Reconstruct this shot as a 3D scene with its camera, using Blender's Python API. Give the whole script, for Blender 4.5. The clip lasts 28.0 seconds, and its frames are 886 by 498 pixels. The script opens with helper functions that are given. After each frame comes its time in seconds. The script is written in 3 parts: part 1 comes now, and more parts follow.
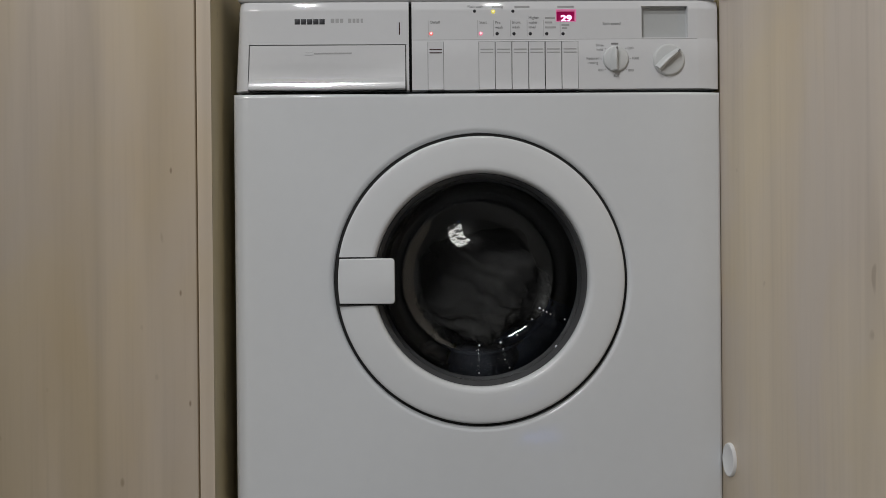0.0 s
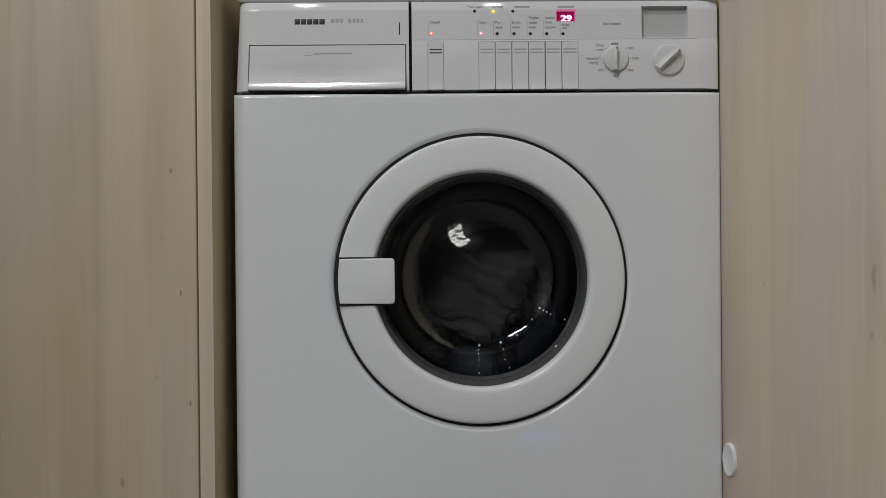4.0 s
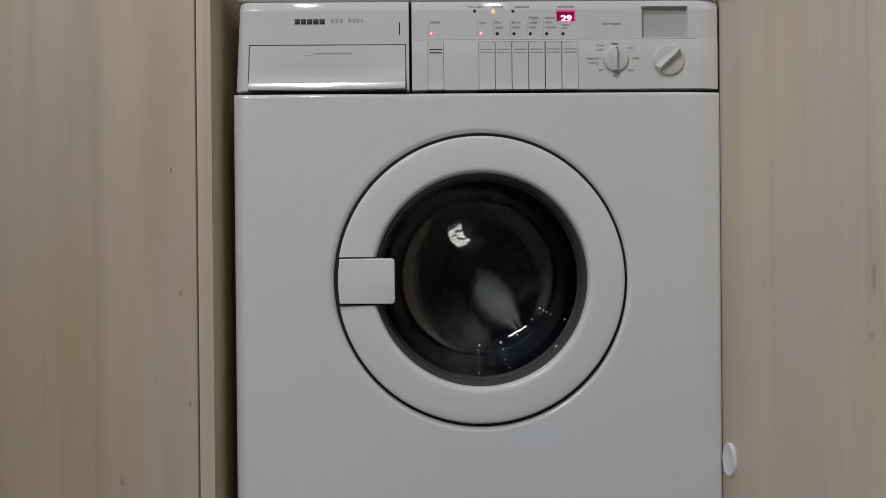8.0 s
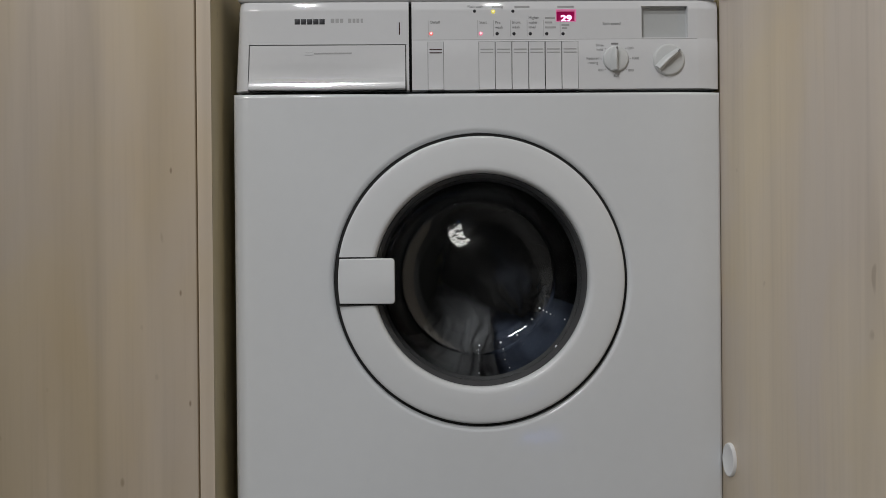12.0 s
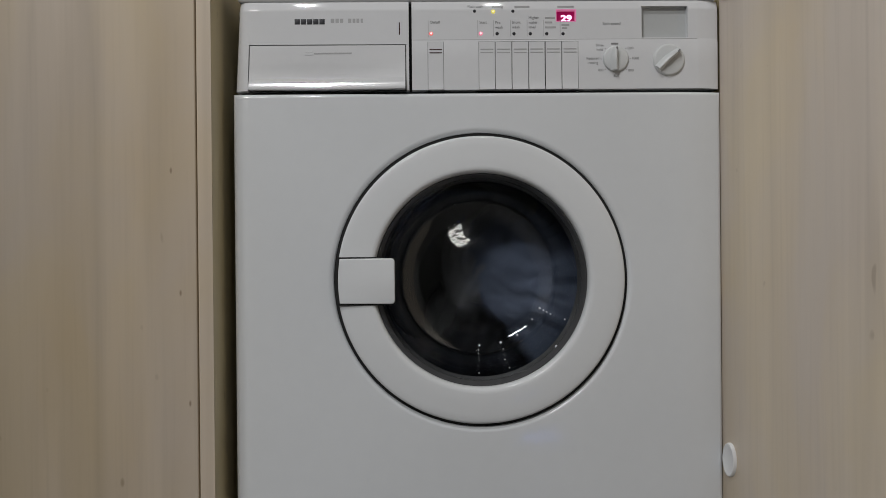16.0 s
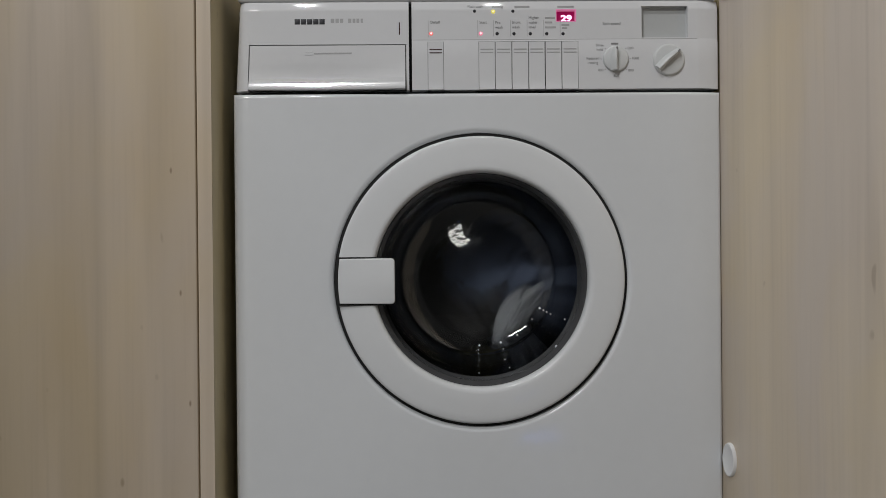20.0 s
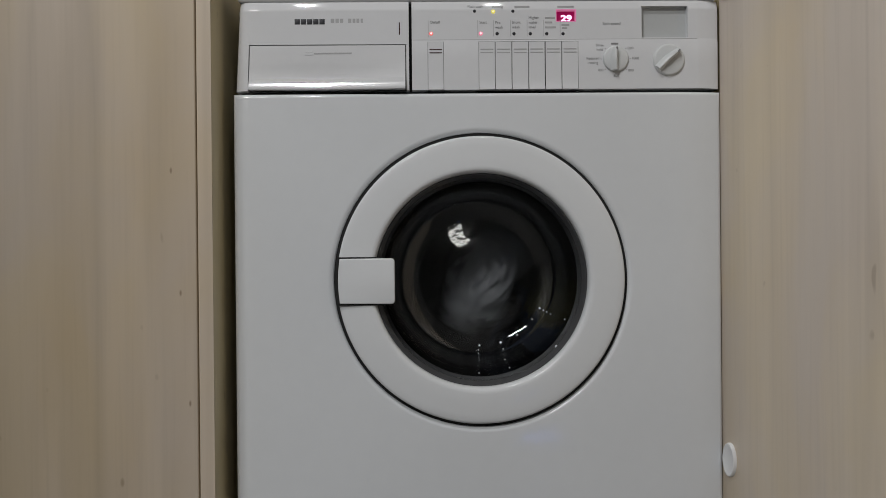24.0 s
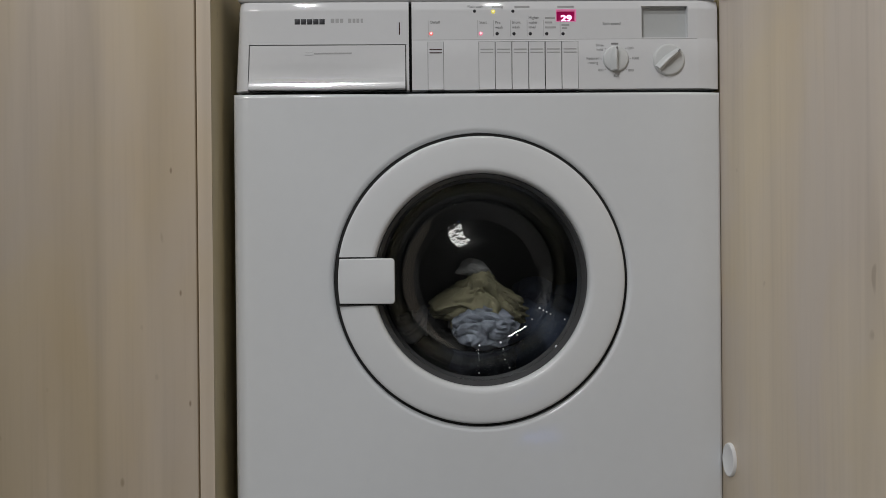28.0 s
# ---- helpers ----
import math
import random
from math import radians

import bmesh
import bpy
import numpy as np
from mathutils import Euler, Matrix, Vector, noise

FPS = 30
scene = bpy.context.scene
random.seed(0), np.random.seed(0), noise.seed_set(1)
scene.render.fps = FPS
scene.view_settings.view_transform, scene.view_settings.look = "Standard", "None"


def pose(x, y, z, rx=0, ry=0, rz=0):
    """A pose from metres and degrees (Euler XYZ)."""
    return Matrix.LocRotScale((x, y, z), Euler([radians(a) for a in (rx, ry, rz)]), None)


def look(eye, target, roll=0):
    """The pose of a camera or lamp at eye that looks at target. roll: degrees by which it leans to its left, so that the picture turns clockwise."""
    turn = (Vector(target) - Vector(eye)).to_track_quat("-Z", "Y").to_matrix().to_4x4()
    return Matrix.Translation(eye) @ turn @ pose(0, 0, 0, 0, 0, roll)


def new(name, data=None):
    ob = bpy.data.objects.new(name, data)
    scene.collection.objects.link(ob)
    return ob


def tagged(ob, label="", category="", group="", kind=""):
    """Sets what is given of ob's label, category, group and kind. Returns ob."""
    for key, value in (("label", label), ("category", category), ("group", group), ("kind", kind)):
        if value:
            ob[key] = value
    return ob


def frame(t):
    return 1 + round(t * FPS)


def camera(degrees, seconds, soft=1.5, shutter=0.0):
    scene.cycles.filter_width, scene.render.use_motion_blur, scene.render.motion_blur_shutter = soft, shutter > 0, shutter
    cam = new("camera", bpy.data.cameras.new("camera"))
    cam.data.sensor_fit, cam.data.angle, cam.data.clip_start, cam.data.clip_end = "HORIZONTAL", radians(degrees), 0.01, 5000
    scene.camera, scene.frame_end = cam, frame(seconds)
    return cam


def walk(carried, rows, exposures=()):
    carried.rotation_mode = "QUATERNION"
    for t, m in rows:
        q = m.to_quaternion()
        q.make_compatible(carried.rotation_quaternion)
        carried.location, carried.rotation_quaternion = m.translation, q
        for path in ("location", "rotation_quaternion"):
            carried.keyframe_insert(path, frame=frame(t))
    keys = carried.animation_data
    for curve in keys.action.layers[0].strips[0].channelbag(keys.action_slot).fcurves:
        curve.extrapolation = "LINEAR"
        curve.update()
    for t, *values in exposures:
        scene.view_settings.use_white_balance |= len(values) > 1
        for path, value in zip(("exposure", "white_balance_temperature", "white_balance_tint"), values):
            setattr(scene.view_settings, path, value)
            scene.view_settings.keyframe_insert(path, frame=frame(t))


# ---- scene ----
# ---- camera ----
cam = camera(55, 28.0, soft=0.8, shutter=1.5)
EYE, AIM = (-0.060, -1.0493, 0.5515), (-0.0463, -0.0494, 0.5480)
walk(cam, [(0.0, look(EYE, AIM, -0.52)), (28.0, look(EYE, AIM, -0.52))], exposures=[(0.0, -0.99), (28.0, -0.99)])

# ---- light: ceiling spots and a light panel, unseen, placed from their glints ----
world = bpy.data.worlds.new("world")
scene.world = world
world.use_nodes = True
world.node_tree.nodes["Background"].inputs[0].default_value = (0.02, 0.02, 0.02, 1)
CEILING = 2.45
SPOTS = [(-0.49, -1.25, 24.0), (0.163, -1.25, 6.0)]
PANEL = (-1.80, -0.85, -2.59, -2.41, 104.0)
for sx, sy, watts in SPOTS:
    data = bpy.data.lights.new("spot_light", "AREA")
    data.shape, data.size, data.energy, data.color = "DISK", 0.0055 * math.sqrt(watts), watts, (0.995, 1.0, 1.01)
    new("spot_light", data).matrix_world = look((sx, sy, CEILING - 0.03), (sx, sy + 0.1, 0))
data = bpy.data.lights.new("panel_light", "AREA")
data.shape, data.size, data.size_y, data.energy, data.color = "RECTANGLE", PANEL[1] - PANEL[0], PANEL[3] - PANEL[2], PANEL[4], (0.995, 1.0, 1.01)
new("panel_light", data).matrix_world = pose((PANEL[0] + PANEL[1]) / 2, (PANEL[2] + PANEL[3]) / 2, CEILING - 0.036)


# ---- materials ----
def material(name, colour, rough=0.5, metal=0.0, vary=0.06, scale=8.0, bump=0.0, bump_scale=300.0, coat=0.0, stretch=(1, 1, 1)):
    """A Principled material with colour variation at two scales and a fine relief."""
    m = bpy.data.materials.new(name)
    m.use_nodes = True
    n, l = m.node_tree.nodes, m.node_tree.links
    b = n["Principled BSDF"]
    b.inputs["Roughness"].default_value, b.inputs["Metallic"].default_value = rough, metal
    b.inputs["Coat Weight"].default_value = coat
    tc, mp = n.new("ShaderNodeTexCoord"), n.new("ShaderNodeMapping")
    mp.inputs["Scale"].default_value = stretch
    l.new(tc.outputs["Object"], mp.inputs["Vector"])
    big, fine, mix = n.new("ShaderNodeTexNoise"), n.new("ShaderNodeTexNoise"), n.new("ShaderNodeMix")
    big.inputs["Scale"].default_value, fine.inputs["Scale"].default_value = scale, scale * 11
    big.inputs["Detail"].default_value = fine.inputs["Detail"].default_value = 4
    for t in (big, fine):
        l.new(mp.outputs["Vector"], t.inputs["Vector"])
    s = n.new("ShaderNodeMath")
    s.operation = "MULTIPLY_ADD"
    s.inputs[1].default_value = 0.4
    l.new(fine.outputs["Fac"], s.inputs[0])
    l.new(big.outputs["Fac"], s.inputs[2])
    ramp = n.new("ShaderNodeMapRange")
    ramp.inputs["From Min"].default_value, ramp.inputs["From Max"].default_value = 0.45, 0.95
    l.new(s.outputs[0], ramp.inputs["Value"])
    mix.data_type = "RGBA"
    mix.inputs["A"].default_value = (*[c * (1 - vary) for c in colour], 1)
    mix.inputs["B"].default_value = (*[min(1, c * (1 + vary)) for c in colour], 1)
    l.new(ramp.outputs["Result"], mix.inputs["Factor"])
    l.new(mix.outputs["Result"], b.inputs["Base Color"])
    if bump:
        bn, bp = n.new("ShaderNodeTexNoise"), n.new("ShaderNodeBump")
        bn.inputs["Scale"].default_value = bump_scale
        bp.inputs["Strength"].default_value, bp.inputs["Distance"].default_value = bump, 0.001
        l.new(mp.outputs["Vector"], bn.inputs["Vector"])
        l.new(bn.outputs["Fac"], bp.inputs["Height"])
        l.new(bp.outputs["Normal"], b.inputs["Normal"])
    return m


def wood_material(name, light, dark, shift, shade_tones=(), flecks=()):
    """Birch laminate: broad cathedral bands, fine vertical pores and a few brown flecks."""
    m = bpy.data.materials.new(name)
    m.use_nodes = True
    n, l = m.node_tree.nodes, m.node_tree.links
    b = n["Principled BSDF"]
    b.inputs["Roughness"].default_value = 0.42
    tc = n.new("ShaderNodeTexCoord")

    def tex(scale, stretch, detail, distort=0.0):
        mp, t = n.new("ShaderNodeMapping"), n.new("ShaderNodeTexNoise")
        mp.inputs["Location"].default_value = shift
        mp.inputs["Scale"].default_value = stretch
        t.inputs["Scale"].default_value, t.inputs["Detail"].default_value = scale, detail
        t.inputs["Distortion"].default_value = distort
        l.new(tc.outputs["Object"], mp.inputs["Vector"])
        l.new(mp.outputs["Vector"], t.inputs["Vector"])
        return t.outputs["Fac"]

    def mixed(fac, a, c):
        x = n.new("ShaderNodeMix")
        x.data_type = "RGBA"
        l.new(fac, x.inputs["Factor"])
        for key, v in (("A", a), ("B", c)):
            if isinstance(v, tuple):
                x.inputs[key].default_value = (*v, 1)
            else:
                l.new(v, x.inputs[key])
        return x.outputs["Result"]

    def span(v, a, c, lo=0.0, hi=1.0):
        r = n.new("ShaderNodeMapRange")
        for key, val in (("From Min", a), ("From Max", c), ("To Min", lo), ("To Max", hi)):
            r.inputs[key].default_value = val
        l.new(v, r.inputs["Value"])
        return r.outputs["Result"]
    bands = span(tex(6.0, (1, 1, 0.16), 5, 0.9), 0.34, 0.68)
    col = mixed(bands, light, dark)
    streak = span(tex(22.0, (1, 1, 0.035), 3, 0.4), 0.50, 0.74, 0.0, 0.34)
    col = mixed(streak, col, tuple(c * 0.8 for c in dark))
    pores = span(tex(190.0, (1, 1, 0.025), 2), 0.50, 0.8, 0.0, 0.22)
    col = mixed(pores, col, tuple(c * 0.72 for c in dark))
    fleck = span(tex(52.0, (1, 1, 0.45), 1), 0.765, 0.81, 0.0, 0.6)
    col = mixed(fleck, col, (dark[0] * 0.45, dark[1] * 0.38, dark[2] * 0.3))
    wave = n.new("ShaderNodeMath")
    wave.operation = "SUBTRACT"
    wave.inputs[1].default_value = 0.5
    l.new(tex(3.4, (1, 1, 0.07), 2, 1.2), wave.inputs[0])
    size = n.new("ShaderNodeMath")
    size.operation = "ABSOLUTE"
    l.new(wave.outputs[0], size.inputs[0])
    col = mixed(span(size.outputs[0], 0.0, 0.018, 0.45, 0.0), col, tuple(c * 0.74 for c in dark))
    cloud = span(tex(16.0, (1, 1, 0.4), 3), 0.35, 0.7, 0.0, 0.45)
    col = mixed(cloud, col, tuple(c * 0.86 for c in light))
    tint = span(tex(7.0, (1, 1, 0.45), 4, 0.5), 0.36, 0.64)
    warm = mixed(tint, (1.04, 1.02, 0.94), (1.0, 1.02, 1.09))
    toned = n.new("ShaderNodeMix")
    toned.data_type, toned.blend_type = "RGBA", "MULTIPLY"
    toned.inputs["Factor"].default_value = 1.0
    l.new(col, toned.inputs["A"])
    l.new(warm, toned.inputs["B"])
    col = toned.outputs["Result"]
    for fx, fz in flecks:
        near, away = n.new("ShaderNodeMapping"), n.new("ShaderNodeVectorMath")
        near.vector_type = "POINT"
        near.inputs["Location"].default_value, near.inputs["Scale"].default_value = (-fx, 0, -fz * 0.4), (1, 0, 0.4)
        away.operation = "LENGTH"
        l.new(tc.outputs["Object"], near.inputs["Vector"])
        l.new(near.outputs["Vector"], away.inputs[0])
        col = mixed(span(away.outputs["Value"], 0.0006, 0.0019, 0.75, 0.0), col, (dark[0] * 0.42, dark[1] * 0.34, dark[2] * 0.28))
    # tones across x: painted light and falloff, with any grain streak among them
    if shade_tones:
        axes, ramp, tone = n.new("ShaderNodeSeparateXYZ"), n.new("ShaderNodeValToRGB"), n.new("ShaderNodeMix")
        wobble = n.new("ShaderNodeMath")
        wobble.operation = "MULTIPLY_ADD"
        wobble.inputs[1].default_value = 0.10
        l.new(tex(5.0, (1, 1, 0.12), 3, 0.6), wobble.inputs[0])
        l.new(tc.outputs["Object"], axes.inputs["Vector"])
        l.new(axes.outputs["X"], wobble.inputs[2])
        place = span(wobble.outputs[0], shade_tones[0][0] + 0.05, shade_tones[-1][0] + 0.05)
        while len(ramp.color_ramp.elements) < len(shade_tones):
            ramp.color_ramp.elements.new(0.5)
        for e, (x, v) in zip(ramp.color_ramp.elements, shade_tones):
            e.position, e.color = (x - shade_tones[0][0]) / (shade_tones[-1][0] - shade_tones[0][0]), (v, v, v, 1)
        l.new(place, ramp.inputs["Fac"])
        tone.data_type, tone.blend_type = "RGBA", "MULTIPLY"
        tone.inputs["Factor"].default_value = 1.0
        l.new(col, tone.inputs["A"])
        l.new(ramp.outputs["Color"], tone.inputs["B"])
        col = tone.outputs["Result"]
    l.new(col, b.inputs["Base Color"])
    bp = n.new("ShaderNodeBump")
    bp.inputs["Strength"].default_value, bp.inputs["Distance"].default_value = 0.12, 0.0006
    l.new(tex(190.0, (1, 1, 0.025), 2), bp.inputs["Height"])
    l.new(bp.outputs["Normal"], b.inputs["Normal"])
    return m


def glow(name, colour, strength):
    m = bpy.data.materials.new(name)
    m.use_nodes = True
    b = m.node_tree.nodes["Principled BSDF"]
    b.inputs["Base Color"].default_value = (*[c * 0.5 for c in colour], 1)
    b.inputs["Emission Color"].default_value, b.inputs["Emission Strength"].default_value = (*colour, 1), strength
    return m


ENAMEL = material("white_enamel", (0.735, 0.753, 0.768), 0.08, vary=0.025, scale=5, bump=0.012, bump_scale=420)
PLASTIC = material("white_plastic", (0.735, 0.742, 0.755), 0.03, vary=0.02, scale=9, bump=0.008, bump_scale=900)
DRAWER_WHITE = material("white_drawer_plastic", (0.75, 0.755, 0.765), 0.04, vary=0.02, scale=9, bump=0.008, bump_scale=900)
DOOR_WHITE = material("white_door_plastic", (0.755, 0.77, 0.78), 0.11, vary=0.015, scale=9, bump=0.02, bump_scale=900)
GREY_TRIM = material("grey_trim", (0.075, 0.076, 0.078), 0.06, vary=0.12, scale=30)
GREY_RUBBER = material("grey_rubber", (0.21, 0.21, 0.215), 0.45, vary=0.12, scale=25, bump=0.1)
RUBBER = material("dark_rubber", (0.012, 0.012, 0.013), 0.5, vary=0.2, scale=20, bump=0.1)
# grey for shallow key gaps, which white plastic would leave too light
GROOVE_SHADE = material("groove_shade_grey", (0.30, 0.30, 0.30), 0.5)
BLACK_GAP = material("black_recess", (0.006, 0.006, 0.006), 0.7, vary=0.2)
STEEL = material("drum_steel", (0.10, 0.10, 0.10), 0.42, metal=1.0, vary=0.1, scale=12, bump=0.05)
HOLE = material("perforation", (0.01, 0.01, 0.01), 0.8)
POCKET = material("grey_pocket", (0.50, 0.515, 0.515), 0.4, vary=0.04, scale=20)
KNOB = material("knob_plastic", (0.66, 0.675, 0.675), 0.28, vary=0.03, scale=40)
PRINT = material("grey_print", (0.25, 0.25, 0.255), 0.6, vary=0.1, scale=200)
PALE_PRINT = material("pale_print", (0.43, 0.43, 0.435), 0.6, vary=0.08, scale=200)
DARK_PRINT = material("dark_print", (0.02, 0.02, 0.025), 0.5, vary=0.1, scale=200)
BROWN_PRINT = material("brown_print", (0.05, 0.015, 0.013), 0.5, vary=0.1, scale=200)
RED_LED, PINK_LED, YELLOW_LED = glow("red_led", (1.0, 0.16, 0.14), 1.6), glow("pink_led", (1.0, 0.2, 0.34), 1.6), glow("yellow_led", (0.9, 0.75, 0.12), 1.2)
LED_CORE, YELLOW_CORE = glow("led_core", (1.0, 0.72, 0.74), 2.4), glow("yellow_led_core", (1.0, 0.95, 0.5), 1.8)
SCREEN, DIGIT, BEZEL = glow("screen_glow", (0.36, 0.0, 0.085), 0.8), glow("digit_glow", (1.0, 0.45, 0.80), 4.5), glow("bezel_glow", (1.0, 0.35, 0.62), 0.55)
# darker towards the left: light falloff put into the laminate, plus a grain streak
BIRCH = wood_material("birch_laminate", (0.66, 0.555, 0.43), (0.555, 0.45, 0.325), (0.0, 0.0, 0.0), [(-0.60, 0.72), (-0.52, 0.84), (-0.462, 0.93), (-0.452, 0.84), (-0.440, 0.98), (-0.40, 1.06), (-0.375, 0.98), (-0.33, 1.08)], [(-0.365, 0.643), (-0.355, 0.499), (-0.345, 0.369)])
EDGE_BAND = wood_material("birch_panel_edge", (0.64, 0.545, 0.335), (0.55, 0.455, 0.26), (1.3, 0.2, 2.0))
# lighter copy of the birch: light missing on the open door, put into colour
BIRCH_LIT = wood_material("birch_laminate_lit_copy", (0.88, 0.77, 0.635), (0.785, 0.665, 0.525), (3.1, 1.7, 0.4), [(0.0, 0.97), (0.05, 1.0), (0.11, 1.06), (0.2, 1.0), (0.3, 1.06), (0.5, 1.0)])
CAP = material("hinge_cap_plastic", (0.82, 0.82, 0.82), 0.25, vary=0.03)
WALL = material("grey_wall_paint", (0.33, 0.33, 0.325), 0.8, vary=0.03, scale=3, bump=0.1)
# dimness of the room's far end, put into the wall colour
DIM_WALL = material("dim_room_wall", (0.107, 0.104, 0.101), 0.8, vary=0.05, scale=3, bump=0.1)
TILE = material("floor_stone", (0.09, 0.085, 0.08), 0.5, vary=0.1, scale=4, bump=0.05)
BLUE_STRIP = glow("blue_strip_glow", (0.10, 0.24, 1.0), 18.0)
BULB = glow("bulb", (1.0, 0.95, 0.88), 8.0)
CHROME = material("lamp_metal", (0.6, 0.6, 0.6), 0.3, metal=1.0)
GLASS = bpy.data.materials.new("window_glass")
GLASS.use_nodes = True
gb = GLASS.node_tree.nodes["Principled BSDF"]
gb.inputs["Transmission Weight"].default_value, gb.inputs["Roughness"].default_value, gb.inputs["IOR"].default_value = 1.0, 0.014, 1.44
gb.inputs["Base Color"].default_value = (0.93, 0.95, 0.95, 1)
# bead white that imitates lamp glints on the door glass
GLINT_WHITE = material("glint_white", (0.80, 0.82, 0.86), 0.12, vary=0.1, scale=300, bump=0.2, bump_scale=900, coat=1.0)


# ---- mesh helpers ----
def origin_of(ob):
    p = Vector((0, 0, 0))
    while ob:
        p += ob.location
        ob = ob.parent
    return p


def thing(name, x, y, z, label, category, group="", kind=""):
    ob = new(name)
    ob.location, ob.empty_display_size = (x, y, z), 0.05
    return tagged(ob, label, category, group, kind)


def mesh_of(name, bm, mat, smooth=35):
    me = bpy.data.meshes.new(name)
    bmesh.ops.recalc_face_normals(bm, faces=bm.faces)
    bm.to_mesh(me)
    bm.free()
    me.materials.append(mat)
    if smooth:
        me.shade_smooth()
        me.set_sharp_from_angle(angle=radians(smooth))
    return me


def part(name, bm, mat, parent=None, label="", smooth=35):
    """One mesh object in room coordinates under a thing or a part."""
    ob = new(name, mesh_of(name, bm, mat, smooth))
    if parent:
        ob.parent = parent
        ob.location = -origin_of(parent)
    return tagged(ob, label) if label else ob


def box(x0, x1, y0, y1, z0, z1, bevel=0.0, seg=2, bm=None):
    bm = bm or bmesh.new()
    v = bmesh.ops.create_cube(bm, size=1)["verts"]
    for p in v:
        p.co = Vector(((x0 + x1) / 2 + p.co.x * (x1 - x0), (y0 + y1) / 2 + p.co.y * (y1 - y0), (z0 + z1) / 2 + p.co.z * (z1 - z0)))
    if bevel:
        bmesh.ops.bevel(bm, geom=list({e for p in v for e in p.link_edges}), offset=bevel, segments=seg, affect="EDGES", profile=0.5)
    return bm


def lathe(profile, cx=0.0, cz=0.0, n=112, closed=False, bm=None):
    """Turns a profile of (radius, y) about the axis along y through (cx, cz)."""
    bm = bm or bmesh.new()
    rings = []
    for r, y in profile:
        if r < 1e-6:
            rings.append([bm.verts.new((cx, y, cz))])
        else:
            rings.append([bm.verts.new((cx + r * math.cos(2 * math.pi * i / n), y, cz + r * math.sin(2 * math.pi * i / n))) for i in range(n)])
    pairs = list(zip(rings, rings[1:])) + ([(rings[-1], rings[0])] if closed else [])
    for a, b in pairs:
        for i in range(n):
            j = (i + 1) % n
            if len(a) == 1 and len(b) == 1:
                continue
            if len(a) == 1:
                bm.faces.new((a[0], b[i], b[j]))
            elif len(b) == 1:
                bm.faces.new((a[i], a[j], b[0]))
            else:
                bm.faces.new((a[i], a[j], b[j], b[i]))
    return bm


def rounded(x0, x1, z0, z1, r, n=5):
    out = []
    for cx, cz, a in ((x1 - r, z1 - r, 0), (x0 + r, z1 - r, 90), (x0 + r, z0 + r, 180), (x1 - r, z0 + r, 270)):
        for i in range(n + 1):
            t = radians(a + 90 * i / n)
            out.append((cx + r * math.cos(t), cz + r * math.sin(t)))
    return out


def plate(outline, front, back, bevel=0.0, bm=None):
    """A solid slab with an outline in x, z; its front edge is rounded."""
    bm = bm or bmesh.new()
    cx, cz = sum(p[0] for p in outline) / len(outline), sum(p[1] for p in outline) / len(outline)

    def ring(y, inset):
        vs = []
        for i, (x, z) in enumerate(outline):
            ax, az = outline[i - 1]
            bx, bz = outline[(i + 1) % len(outline)]
            tx, tz = bx - ax, bz - az
            d = math.hypot(tx, tz) or 1
            nx, nz = -tz / d, tx / d
            if nx * (cx - x) + nz * (cz - z) < 0:
                nx, nz = -nx, -nz
            vs.append(bm.verts.new((x + nx * inset, y, z + nz * inset)))
        return vs
    rings = [ring(back, 0)]
    if bevel:
        rings += [ring(front + bevel * (1 - math.sin(radians(a))), bevel * (1 - math.cos(radians(a)))) for a in (0, 30, 60, 90)]
    else:
        rings.append(ring(front, 0))
    for a, b in zip(rings, rings[1:]):
        for i in range(len(a)):
            j = (i + 1) % len(a)
            bm.faces.new((a[i], a[j], b[j], b[i]))
    bm.faces.new(rings[-1])
    bm.faces.new(rings[0])
    return bm


def holed_sheet(xs, zs, holes, height, back):
    """A moulded sheet over a grid of x and z lines with rectangular openings; height(x, z) gives its y, all rims go back to y = back."""
    bm = bmesh.new()
    xs = sorted(set(round(x, 5) for x in list(xs) + [h[i] for h in holes for i in (0, 1)]))
    zs = sorted(set(round(z, 5) for z in list(zs) + [h[i] for h in holes for i in (2, 3)]))
    v = {(i, k): bm.verts.new((x, height(x, z), z)) for i, x in enumerate(xs) for k, z in enumerate(zs)}
    for i in range(len(xs) - 1):
        for k in range(len(zs) - 1):
            mx, mz = (xs[i] + xs[i + 1]) / 2, (zs[k] + zs[k + 1]) / 2
            if not any(a < mx < b and c < mz < d for a, b, c, d in holes):
                bm.faces.new((v[i, k], v[i + 1, k], v[i + 1, k + 1], v[i, k + 1]))
    rim = [e for e in bm.edges if len(e.link_faces) == 1]
    twin = {}
    for e in rim:
        for p in e.verts:
            if p not in twin:
                twin[p] = bm.verts.new((p.co.x, back, p.co.z))
        a, b = e.verts
        bm.faces.new((a, b, twin[b], twin[a]))
    for p in [p for p in bm.verts if not p.link_faces]:
        bm.verts.remove(p)
    return bm


